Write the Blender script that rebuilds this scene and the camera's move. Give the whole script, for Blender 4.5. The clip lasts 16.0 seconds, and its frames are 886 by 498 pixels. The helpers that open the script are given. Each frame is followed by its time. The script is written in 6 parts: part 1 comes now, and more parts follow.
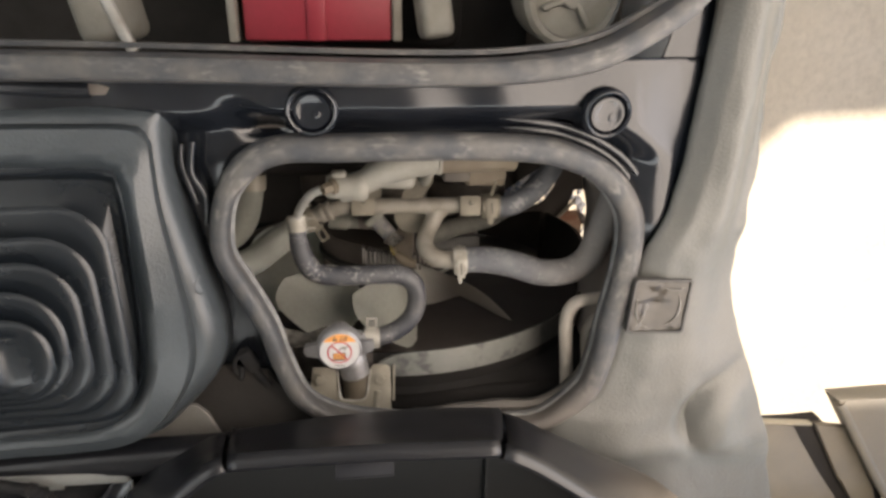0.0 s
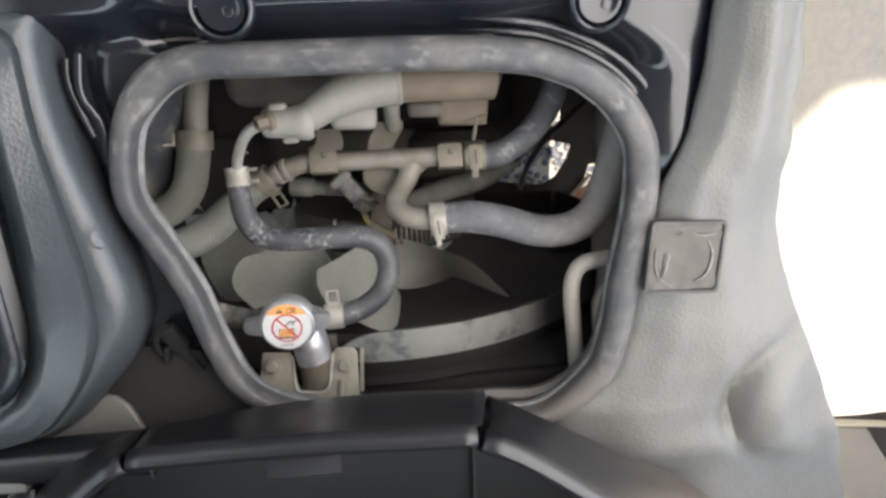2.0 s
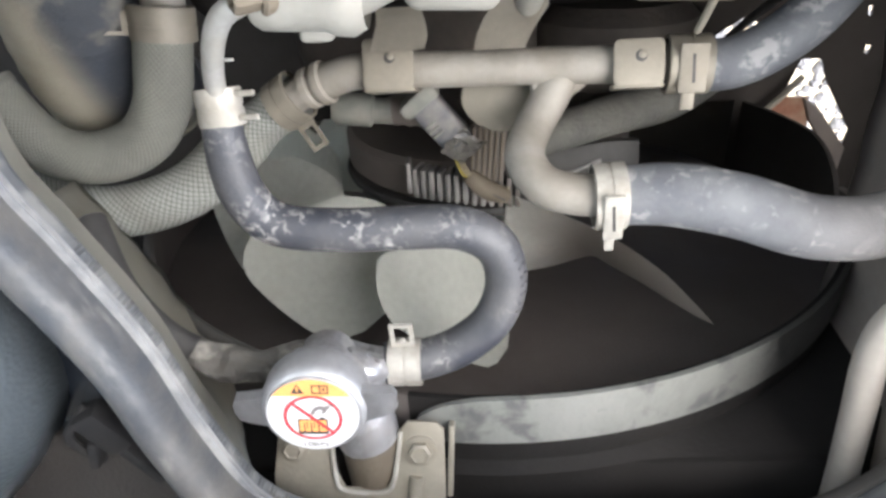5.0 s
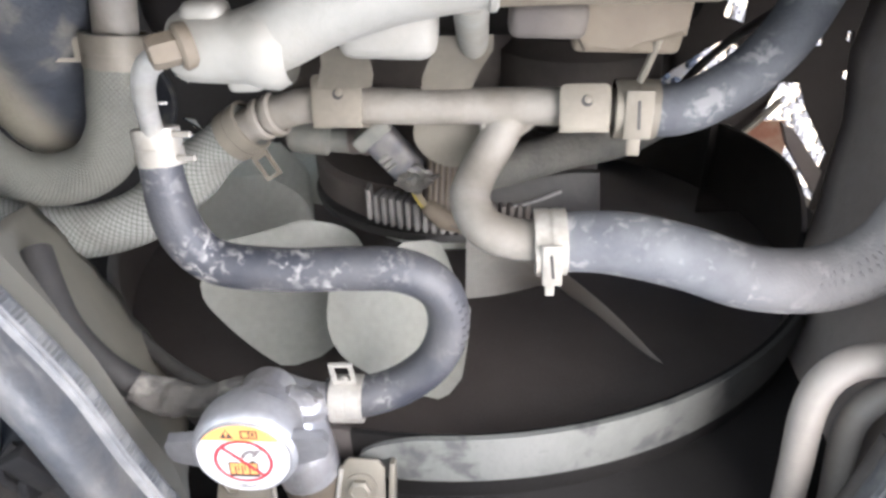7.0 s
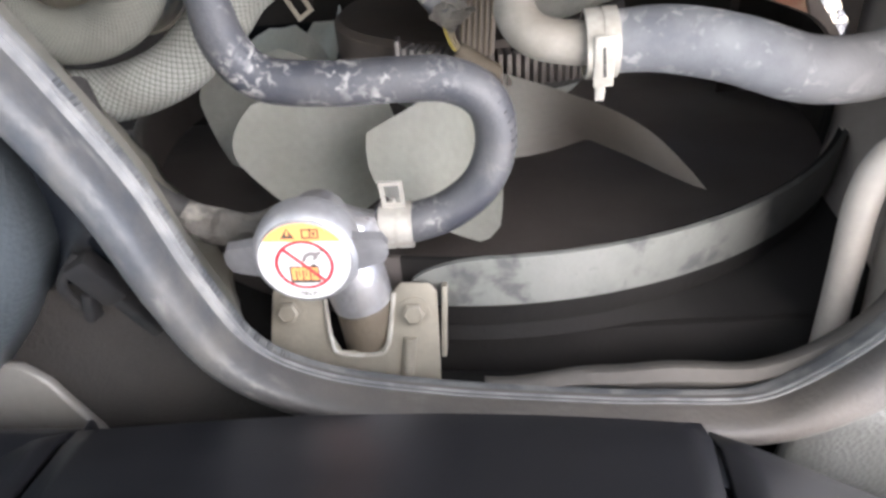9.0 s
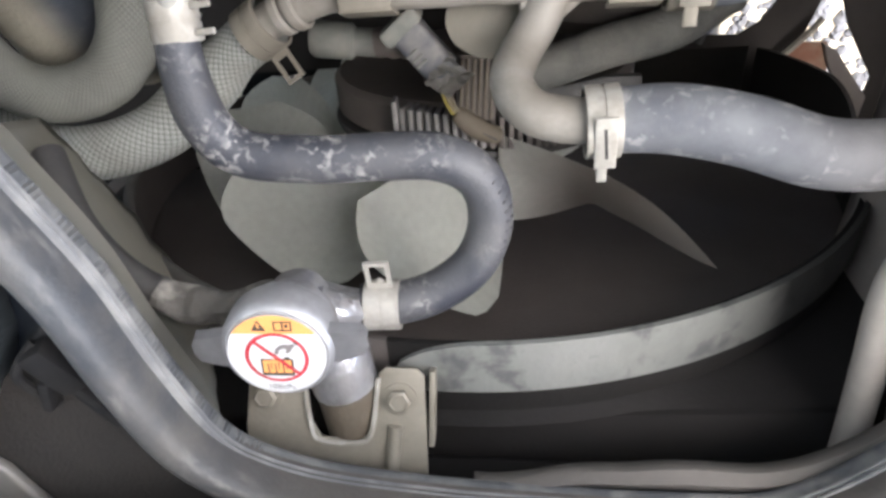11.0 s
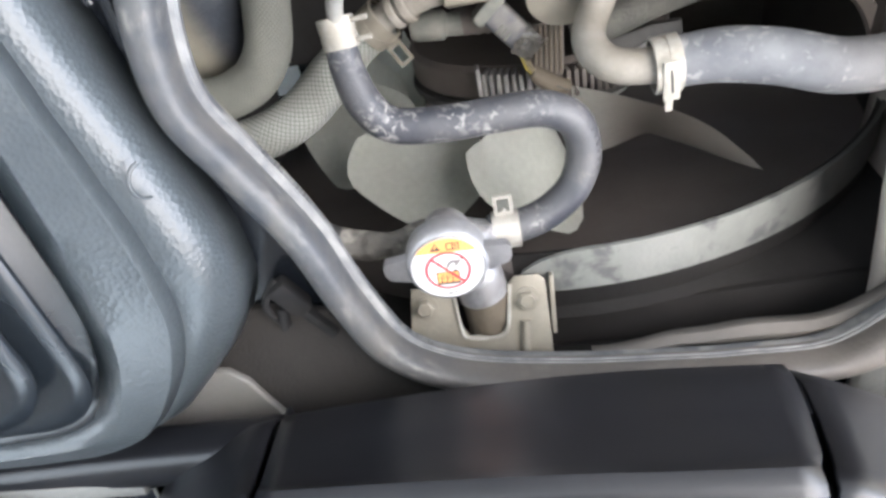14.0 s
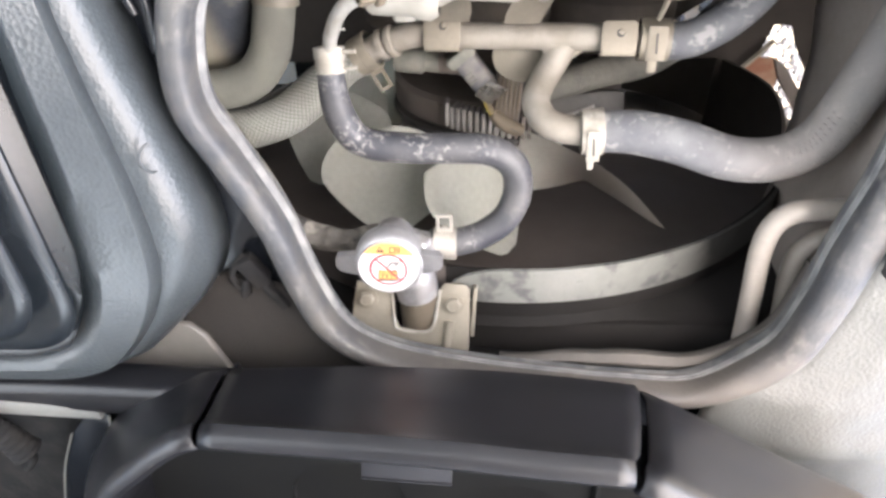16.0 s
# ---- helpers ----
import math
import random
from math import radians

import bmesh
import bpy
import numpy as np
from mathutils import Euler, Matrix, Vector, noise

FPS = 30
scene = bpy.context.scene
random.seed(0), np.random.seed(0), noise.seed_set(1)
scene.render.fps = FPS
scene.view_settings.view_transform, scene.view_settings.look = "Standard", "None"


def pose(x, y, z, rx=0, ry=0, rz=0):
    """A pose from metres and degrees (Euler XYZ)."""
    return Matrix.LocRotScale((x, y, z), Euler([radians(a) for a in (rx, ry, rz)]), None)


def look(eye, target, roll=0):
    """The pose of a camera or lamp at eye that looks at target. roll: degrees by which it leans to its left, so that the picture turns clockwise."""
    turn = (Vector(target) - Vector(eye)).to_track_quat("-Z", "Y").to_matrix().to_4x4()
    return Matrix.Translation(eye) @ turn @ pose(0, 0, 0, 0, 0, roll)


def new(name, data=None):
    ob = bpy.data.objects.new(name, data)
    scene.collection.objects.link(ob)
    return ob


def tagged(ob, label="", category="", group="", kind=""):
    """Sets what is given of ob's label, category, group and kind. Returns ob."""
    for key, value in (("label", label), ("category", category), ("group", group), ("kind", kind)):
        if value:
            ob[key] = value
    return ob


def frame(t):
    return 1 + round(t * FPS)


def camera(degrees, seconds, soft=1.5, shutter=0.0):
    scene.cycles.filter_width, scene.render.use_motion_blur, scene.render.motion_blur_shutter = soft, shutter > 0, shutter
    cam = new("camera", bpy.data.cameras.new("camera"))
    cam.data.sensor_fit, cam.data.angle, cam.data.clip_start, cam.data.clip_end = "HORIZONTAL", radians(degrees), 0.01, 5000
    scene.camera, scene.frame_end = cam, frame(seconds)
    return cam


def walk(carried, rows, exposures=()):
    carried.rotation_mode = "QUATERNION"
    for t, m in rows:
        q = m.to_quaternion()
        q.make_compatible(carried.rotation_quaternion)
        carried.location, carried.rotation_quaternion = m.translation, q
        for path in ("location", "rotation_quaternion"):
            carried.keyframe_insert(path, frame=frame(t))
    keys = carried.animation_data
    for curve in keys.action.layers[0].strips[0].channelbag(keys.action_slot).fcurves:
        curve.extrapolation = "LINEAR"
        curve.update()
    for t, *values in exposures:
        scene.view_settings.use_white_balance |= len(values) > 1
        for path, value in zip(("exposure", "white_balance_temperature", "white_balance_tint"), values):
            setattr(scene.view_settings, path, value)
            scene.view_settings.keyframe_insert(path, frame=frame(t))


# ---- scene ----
cam = camera(71.0, 16.0, soft=3.0)
# seconds, eye, turn
PATH = [
    (0, -0.0773, 0.2374, 1.1559, -21.45, -8.24, 0.35),
    (0.5, -0.0619, 0.2131, 1.1560, -23.39, -7.12, 1.90),
    (1, -0.0617, 0.1645, 1.1123, -21.95, -6.27, 1.88),
    (1.5, -0.0485, 0.1489, 1.0821, -19.28, -6.78, -3.57),
    (2, -0.0070, 0.1202, 1.0747, -17.73, -5.68, -2.68),
    (2.5, -0.0002, 0.1375, 1.0344, -18.31, -3.29, -2.18),
    (3, -0.0133, 0.1198, 0.9587, -23.30, -2.75, -2.09),
    (3.5, -0.0014, 0.1101, 0.8710, -28.81, 0.62, -2.24),
    (3.7, -0.0137, 0.1027, 0.8498, -27.91, -0.23, -2.93),
    (5.8, -0.0304, 0.0930, 0.7749, -29.91, 2.04, -2.88),
    (6, -0.0268, 0.0959, 0.7742, -29.51, 1.85, -2.60),
    (6.5, -0.0153, 0.1070, 0.7708, -30.08, 2.02, -2.54),
    (7, 0.0003, 0.1126, 0.7699, -29.91, 2.01, -2.09),
    (7.5, 0.0042, 0.1145, 0.7660, -29.29, 1.58, -2.32),
    (8, 0.0117, 0.0985, 0.7773, -31.43, 0.95, -4.46),
    (8.5, -0.0025, 0.0774, 0.7936, -33.04, 0.41, -3.07),
    (9, -0.0274, 0.0536, 0.8053, -33.97, 0.55, -4.04),
    (9.5, -0.0230, 0.0438, 0.7929, -35.19, 0.69, -3.36),
    (10, -0.0148, 0.0615, 0.7732, -33.72, 1.50, -3.51),
    (12.3, -0.0224, 0.0654, 0.7725, -31.12, 2.38, -3.92),
    (12.5, -0.0243, 0.0601, 0.7781, -31.47, 2.04, -4.19),
    (13, -0.0286, 0.0532, 0.7840, -33.36, 2.62, -4.29),
    (13.5, -0.0295, 0.0529, 0.7856, -32.89, 2.67, -5.12),
    (14, -0.0632, 0.1066, 0.8589, -35.35, 0.19, -10.96),
    (14.5, -0.0493, 0.1392, 0.9208, -34.18, 0.68, -8.71),
    (15, -0.0386, 0.1318, 0.9440, -37.03, -1.97, -7.39),
    (15.5, -0.0361, 0.1321, 0.9379, -36.96, 0.85, -5.80),
    (16, -0.0399, 0.1484, 0.9161, -34.82, 3.07, -1.56),
]
EXPOSURES = [(0.0, 0.82, 7200, 13), (0.5, 0.47, 6620, 13), (1.0, 0.55, 6550, 12), (1.5, 1.10, 6270, 11), (2.0, 1.09, 6300, 10), (2.5, 1.04, 6150, 10), (3.0, 1.20, 6130, 9), (3.5, 1.94, 6120, 9), (6.0, 1.92, 5980, 11), (7.0, 2.13, 5930, 13), (8.0, 2.26, 6050, 13), (9.0, 2.05, 6050, 13), (9.5, 1.89, 6050, 12), (10.0, 1.74, 6060, 11), (12.5, 1.69, 5950, 12), (13.0, 1.69, 5950, 12), (13.5, 1.69, 5950, 11), (14.0, 2.13, 6030, 10), (14.5, 2.36, 6020, 12), (15.0, 2.32, 6300, 14), (16.0, 2.27, 6400, 14)]
walk(cam, [(t, pose(x, y, z, rx, ry, rz)) for t, x, y, z, rx, ry, rz in PATH], EXPOSURES)

# ---- light ----
SUN_EL, SUN_AZ = 60.0, 90.0  # degrees; azimuth from +y towards +x
world = bpy.data.worlds.new("sky")
scene.world = world
world.use_nodes = True
wn = world.node_tree.nodes
sky = wn.new("ShaderNodeTexSky")
sky.sky_type, sky.sun_disc = "NISHITA", False
sky.sun_elevation, sky.sun_rotation = radians(SUN_EL), radians(SUN_AZ)
wn["Background"].inputs["Strength"].default_value = 0.15
world.node_tree.links.new(sky.outputs["Color"], wn["Background"].inputs["Color"])

sun = new("sun", bpy.data.lights.new("sun", "SUN"))
sun.data.energy, sun.data.angle, sun.data.color = 5.0, radians(1.0), (1.0, 0.95, 0.88)
to_sun = Vector((math.sin(radians(SUN_AZ)) * math.cos(radians(SUN_EL)), math.cos(radians(SUN_AZ)) * math.cos(radians(SUN_EL)), math.sin(radians(SUN_EL))))
sun.matrix_world = look(to_sun * 8, (0, 0, 0))


def opening_light(name, eye, target, w, h, power, colour):
    ob = new(name, bpy.data.lights.new(name, "AREA"))
    ob.data.shape, ob.data.size, ob.data.size_y, ob.data.energy, ob.data.color = "RECTANGLE", w, h, power, colour
    ob.matrix_world = look(eye, target)
    return ob


opening_light("door_daylight", (0.42, 0.09, 1.08), (0.07, 0.09, 0.70), 0.95, 0.7, 6.8, (1.0, 0.93, 0.875))
opening_light("windscreen_daylight", (0.0, -0.75, 1.5), (0, 0.1, 0.8), 1.1, 0.26, 2.1, (0.83, 0.93, 1.0))
opening_light("rear_window_daylight", (-0.3, 0.72, 1.40), (-0.1, 0.15, 0.6), 1.2, 0.35, 0.8, (0.90, 0.96, 1.0))
opening_light("side_window_daylight", (-1.10, 0.15, 1.35), (0.2, -0.05, 0.55), 1.2, 0.65, 3.3, (0.88, 0.955, 1.0))


# ---- materials ----
def material(name, colour, rough=0.5, metal=0.0, second=None, scale=30.0, amount=0.5, lo=0.4, hi=0.65, fine=400.0, bump=0.15, third=None, third_scale=9.0, third_amount=0.4, rough2=None, spec=0.5, wave=None, swirl=0.25, patch=None, streak=None, zones=None):
    """Base colour with stains of a second colour (noise between lo and hi), a broad third colour, fine relief."""
    m = bpy.data.materials.new(name)
    m.use_nodes = True
    nt = m.node_tree
    n, l = nt.nodes, nt.links
    b = n["Principled BSDF"]
    b.inputs["Roughness"].default_value, b.inputs["Metallic"].default_value = rough, metal
    b.inputs["Specular IOR Level"].default_value = spec
    co = n.new("ShaderNodeTexCoord").outputs["Object"]

    def noise_at(s, detail=6.0, dist=0.0):
        t = n.new("ShaderNodeTexNoise")
        t.inputs["Scale"].default_value, t.inputs["Detail"].default_value, t.inputs["Distortion"].default_value = s, detail, dist
        l.new(co, t.inputs["Vector"])
        return t.outputs["Fac"]

    def ramp(fac, a, z):
        r = n.new("ShaderNodeMapRange")
        r.inputs["From Min"].default_value, r.inputs["From Max"].default_value = a, z
        l.new(fac, r.inputs["Value"])
        return r.outputs["Result"]

    def mix(fac, a, z, weight):
        w = n.new("ShaderNodeMath")
        w.operation = "MULTIPLY"
        w.inputs[1].default_value = weight
        l.new(fac, w.inputs[0])
        x = n.new("ShaderNodeMix")
        x.data_type = "RGBA"
        l.new(w.outputs[0], x.inputs["Factor"])
        if isinstance(a, tuple):
            x.inputs["A"].default_value = (*a, 1)
        else:
            l.new(a, x.inputs["A"])
        x.inputs["B"].default_value = (*z, 1)
        return x.outputs["Result"], w.outputs[0]

    col = tuple(colour)
    grain = ramp(noise_at(fine * 0.6, 4.0), 0.3, 0.7)
    col, _ = mix(grain, col, tuple(c * 0.82 for c in colour), 0.6)
    if third:
        col, _ = mix(ramp(noise_at(third_scale, 4.0), 0.35, 0.68), col, third, third_amount)
    if second:
        mask = ramp(noise_at(scale, 12.0, swirl), lo, hi)
        if streak:
            run = n.new("ShaderNodeMapping")
            run.inputs["Scale"].default_value = (*streak, 1.0)
            l.new(n.new("ShaderNodeTexCoord").outputs["UV"], run.inputs["Vector"])
            along = n.new("ShaderNodeTexNoise")
            along.inputs["Scale"].default_value, along.inputs["Detail"].default_value = 1.0, 9.0
            l.new(run.outputs["Vector"], along.inputs["Vector"])
            mask = ramp(along.outputs["Fac"], lo, hi)
        if patch:
            both = n.new("ShaderNodeMath")
            both.operation = "MULTIPLY"
            l.new(mask, both.inputs[0])
            l.new(ramp(noise_at(patch, 3.0, 0.4), 0.46, 0.64), both.inputs[1])
            mask = both.outputs[0]
        if zones:
            where = n.new("ShaderNodeSeparateXYZ")
            l.new(n.new("ShaderNodeTexCoord").outputs["UV"], where.inputs["Vector"])
            share = n.new("ShaderNodeMath")
            share.operation = "DIVIDE"
            share.inputs[1].default_value = zones[-1][0]
            l.new(where.outputs["X"], share.inputs[0])
            band = n.new("ShaderNodeValToRGB")
            while len(band.color_ramp.elements) < len(zones):
                band.color_ramp.elements.new(0.5)
            for stop, (at, value) in zip(band.color_ramp.elements, zones):
                stop.position, stop.color = at / zones[-1][0], (value, value, value, 1)
            l.new(share.outputs[0], band.inputs["Fac"])
            both = n.new("ShaderNodeMath")
            both.operation = "MULTIPLY"
            l.new(mask, both.inputs[0])
            l.new(band.outputs["Color"], both.inputs[1])
            mask = both.outputs[0]
        col, w = mix(mask, col, second, amount)
        if rough2 is not None:
            r = n.new("ShaderNodeMapRange")
            r.inputs["To Min"].default_value, r.inputs["To Max"].default_value = rough, rough2
            l.new(w, r.inputs["Value"])
            l.new(r.outputs["Result"], b.inputs["Roughness"])
    l.new(col, b.inputs["Base Color"])
    height = noise_at(fine, 3.0)
    if wave:
        v = n.new("ShaderNodeTexVoronoi")
        v.inputs["Scale"].default_value = wave
        l.new(co, v.inputs["Vector"])
        height = v.outputs["Distance"]
    bp = n.new("ShaderNodeBump")
    bp.inputs["Strength"].default_value, bp.inputs["Distance"].default_value = bump, 0.002
    l.new(height, bp.inputs["Height"])
    l.new(bp.outputs["Normal"], b.inputs["Normal"])
    return m


DUST = (0.42, 0.39, 0.33)
M_STRIP = material("weatherstrip_rubber", (0.052, 0.055, 0.061), 0.5, second=(0.28, 0.265, 0.245), scale=75, streak=(75.0, 190.0), amount=0.5, lo=0.48, hi=0.66, fine=350, bump=0.25, third=(0.105, 0.099, 0.092), third_scale=42, third_amount=0.85, patch=26, swirl=0.6, rough2=0.8, spec=0.42)
M_HOSE = material("coolant_hose_rubber", (0.034, 0.037, 0.047), 0.5, second=(0.46, 0.445, 0.42), scale=260, amount=0.8, lo=0.49, hi=0.60, patch=48, fine=700, bump=0.2, third=(0.115, 0.112, 0.11), third_scale=30, third_amount=0.6, rough2=0.9, swirl=0.5, zones=[(0.0, 0.35), (0.04, 0.45), (0.052, 0.9), (0.075, 0.4), (0.092, 0.8), (0.125, 1.0), (0.146, 0.35), (0.17, 0.25), (0.20, 0.10), (0.235, 0.12), (0.256, 0.55), (0.28, 0.4)])
M_HOSE_GREY = material("grey_hose_rubber", (0.085, 0.089, 0.100), 0.72, second=(0.38, 0.37, 0.36), scale=150, amount=0.55, lo=0.51, hi=0.60, fine=700, bump=0.2, third=(0.155, 0.160, 0.166), third_scale=40, third_amount=0.75, rough2=0.9, patch=60, swirl=0.5)
M_HOSE_DUSTY = material("dusty_hose_rubber", (0.105, 0.100, 0.090), 0.9, second=DUST, scale=45, amount=0.2, fine=420, bump=0.5, third=(0.12, 0.122, 0.105), third_scale=14, third_amount=0.55)


M_SEAL_LIP = material("pale_worn_seal_lip", (0.18, 0.182, 0.185), 0.5, second=(0.34, 0.335, 0.32), scale=60, amount=0.6, lo=0.42, hi=0.66, fine=400, bump=0.15, third=(0.07, 0.073, 0.08), third_scale=16, third_amount=0.55, rough2=0.8)
M_SEAL_LEG = material("ribbed_seal_channel", (0.085, 0.088, 0.092), 0.6, second=(0.22, 0.215, 0.20), scale=70, amount=0.6, lo=0.42, hi=0.62, fine=400, bump=0.15, rough2=0.85)


def braid_material(name, colour, second, step, least):
    """Woven sleeve: a lattice of raised threads laid out along and round the hose."""
    m = material(name, colour, 0.9, second=second, scale=25, amount=0.55, fine=900, bump=0.4)
    nt = m.node_tree
    n, l = nt.nodes, nt.links
    sep = n.new("ShaderNodeSeparateXYZ")
    l.new(n.new("ShaderNodeTexCoord").outputs["UV"], sep.inputs["Vector"])

    def op(kind, a, c):
        k = n.new("ShaderNodeMath")
        k.operation = kind
        for i, v in enumerate((a, c)):
            if isinstance(v, (int, float)):
                k.inputs[i].default_value = v
            else:
                l.new(v, k.inputs[i])
        return k.outputs[0]

    u, v = sep.outputs["X"], sep.outputs["Y"]
    pitch = math.pi / step
    weave = op("MULTIPLY", op("SINE", op("MULTIPLY", op("ADD", u, v), pitch), 0.0), op("SINE", op("MULTIPLY", op("SUBTRACT", u, v), pitch), 0.0))
    height = op("ABSOLUTE", weave, 0.0)
    b = n["Principled BSDF"]
    old = b.inputs["Base Color"].links[0].from_socket
    dark = n.new("ShaderNodeMix")
    dark.data_type, dark.blend_type = "RGBA", "MULTIPLY"
    dark.inputs["Factor"].default_value = 1.0
    l.new(old, dark.inputs["A"])
    grey = n.new("ShaderNodeMapRange")
    grey.inputs["From Max"].default_value = 0.35
    grey.inputs["To Min"].default_value = least
    l.new(height, grey.inputs["Value"])
    l.new(grey.outputs["Result"], dark.inputs["B"])
    l.new(dark.outputs["Result"], b.inputs["Base Color"])
    bp = n.new("ShaderNodeBump")
    bp.inputs["Strength"].default_value, bp.inputs["Distance"].default_value = 0.6, 0.0008
    l.new(height, bp.inputs["Height"])
    l.new(bp.outputs["Normal"], b.inputs["Normal"])
    return m


M_BRAID = braid_material("braided_sleeve", (0.42, 0.43, 0.39), (0.24, 0.235, 0.205), 0.0046, 0.45)
M_KNIT = braid_material("knitted_hose_cover", (0.24, 0.24, 0.205), (0.14, 0.14, 0.12), 0.0030, 0.8)
M_CAST = material("dusty_cast_aluminium", (0.235, 0.225, 0.197), 0.6, 0.2, second=(0.20, 0.185, 0.155), scale=30, amount=0.5, fine=350, bump=0.2, third=(0.40, 0.385, 0.35), third_amount=0.5, rough2=0.85)
M_PIPE = material("dusty_plated_steel", (0.255, 0.236, 0.206), 0.62, 0.15, second=(0.15, 0.13, 0.10), scale=34, amount=0.6, fine=450, bump=0.2, third=(0.315, 0.292, 0.253), third_scale=22, third_amount=0.7, rough2=0.9)
M_BRIGHT = material("bright_zinc_pipe", (0.44, 0.43, 0.405), 0.42, 0.5, second=(0.33, 0.31, 0.26), scale=60, amount=0.6, fine=500, bump=0.1, rough2=0.8)
M_CLAMP = material("zinc_spring_clamp", (0.44, 0.42, 0.375), 0.5, 0.35, second=(0.22, 0.20, 0.165), scale=70, amount=0.6, fine=600, bump=0.12, rough2=0.85)
M_BRACKET = material("khaki_plated_bracket", (0.225, 0.203, 0.162), 0.55, 0.25, second=(0.15, 0.13, 0.10), scale=40, amount=0.5, fine=500, bump=0.12, third=(0.33, 0.305, 0.25), third_amount=0.5)
M_FAN = material("pale_nylon_fan", (0.62, 0.63, 0.575), 0.5, second=(0.44, 0.42, 0.37), scale=18, amount=0.45, lo=0.45, hi=0.8, fine=300, bump=0.05)
M_DARK = material("dark_plastic", (0.034, 0.032, 0.031), 0.6, second=(0.10, 0.095, 0.085), scale=25, amount=0.5, fine=300, bump=0.2)
M_CLIP = material("black_clip_plastic", (0.010, 0.010, 0.011), 0.8, second=(0.035, 0.033, 0.03), scale=60, amount=0.4, fine=300, bump=0.2, spec=0.25)
# Dusty tones of shroud, engine, grime and core are lifted to include lens haze.
M_SHROUD = material("dusty_hazed_shroud", (0.080, 0.069, 0.063), 0.7, second=(0.115, 0.10, 0.09), scale=13, amount=0.6, lo=0.45, hi=0.7, fine=300, bump=0.15, third=(0.065, 0.057, 0.052), third_amount=0.5)
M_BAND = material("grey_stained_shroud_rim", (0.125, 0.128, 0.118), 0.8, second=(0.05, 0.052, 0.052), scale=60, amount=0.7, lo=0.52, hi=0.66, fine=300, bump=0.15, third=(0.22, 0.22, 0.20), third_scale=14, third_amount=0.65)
# Near-black that puts the shade low in the bay into the colour.
M_DEEP_SHADE = material("deep_bay_shade", (0.030, 0.026, 0.023), 0.85, second=(0.05, 0.043, 0.038), scale=13, amount=0.5, fine=300, bump=0.15, spec=0.2)
M_RIM = material("dusty_shroud_edge", (0.105, 0.100, 0.092), 0.75, second=(0.06, 0.055, 0.05), scale=30, amount=0.6, fine=300, bump=0.15)
# Radiator black, taken darker so the bay's deep shade is in the colour.
M_TANK = material("radiator_black_with_shade", (0.011, 0.0100, 0.0094), 0.8, second=(0.020, 0.018, 0.017), scale=13, amount=0.5, fine=300, bump=0.12, spec=0.18)
M_ENGINE = material("grimy_engine_block", (0.062, 0.053, 0.046), 0.8, second=(0.15, 0.13, 0.10), scale=16, amount=0.5, fine=250, bump=0.3)
M_BAY = material("dusty_painted_bay_panel", (0.20, 0.195, 0.17), 0.7, second=(0.30, 0.27, 0.21), scale=8, amount=0.6, fine=250, bump=0.12, third=(0.12, 0.125, 0.115), third_scale=4, third_amount=0.6)
M_BLACK = material("gloss_black_paint", (0.008, 0.010, 0.014), 0.15, second=(0.022, 0.023, 0.026), scale=12, amount=0.5, fine=180, bump=0.03, rough2=0.34, spec=0.6)
M_VINYL = material("grey_vinyl_floor_mat", (0.104, 0.104, 0.096), 0.42, second=(0.135, 0.13, 0.12), scale=7, amount=0.5, fine=300, bump=0.2, wave=400, third=(0.092, 0.095, 0.090), third_scale=5, third_amount=0.5)
M_CONSOLE = material("blue_grey_console_vinyl", (0.046, 0.054, 0.060), 0.38, second=(0.065, 0.074, 0.08), scale=10, amount=0.4, fine=300, bump=0.05, wave=420)
M_LEATHER = material("leather_grain_vinyl", (0.046, 0.054, 0.060), 0.29, second=(0.065, 0.074, 0.08), scale=10, amount=0.4, fine=300, bump=0.14, wave=420)
M_BELLOWS = material("gear_boot_rubber", (0.010, 0.013, 0.0165), 0.27, second=(0.026, 0.030, 0.034), scale=14, amount=0.4, fine=300, bump=0.06)
M_DASH = material("charcoal_dash_plastic", (0.0085, 0.0087, 0.0108), 0.36, second=(0.016, 0.016, 0.019), scale=20, amount=0.4, fine=1100, bump=0.06, spec=0.5)
M_DASH_IN = material("dark_tray_plastic", (0.0060, 0.0060, 0.0060), 0.38, second=(0.009, 0.009, 0.008), scale=20, amount=0.4, fine=600, bump=0.05, spec=0.25)
M_LATCH = material("satin_latch_plastic", (0.016, 0.016, 0.019), 0.5, second=(0.024, 0.024, 0.027), scale=20, amount=0.4, fine=500, bump=0.05, spec=0.2)
M_RED = material("red_plastic_cover", (0.34, 0.035, 0.055), 0.42, second=(0.25, 0.04, 0.05), scale=12, amount=0.5, fine=300, bump=0.05)
M_CAP = material("pressed_aluminium_cap", (0.44, 0.44, 0.45), 0.36, 0.6, second=(0.30, 0.29, 0.28), scale=60, amount=0.5, fine=400, bump=0.1, rough2=0.7)
M_NECK = material("grey_alloy_neck", (0.56, 0.56, 0.58), 0.28, 0.75, second=(0.26, 0.24, 0.22), scale=55, amount=0.6, lo=0.45, hi=0.62, fine=75, bump=0.9, rough2=0.7)
M_WHITE = material("white_sticker", (0.54, 0.54, 0.54), 0.4, second=(0.56, 0.55, 0.53), scale=60, amount=0.3, fine=200, bump=0.02)
M_ORANGE = material("orange_print", (0.74, 0.34, 0.11), 0.45, fine=200, bump=0.01)
M_REDPRINT = material("red_print", (0.46, 0.035, 0.05), 0.45, fine=200, bump=0.01)
M_GREYPRINT = material("grey_print", (0.20, 0.18, 0.175), 0.5, fine=200, bump=0.01)
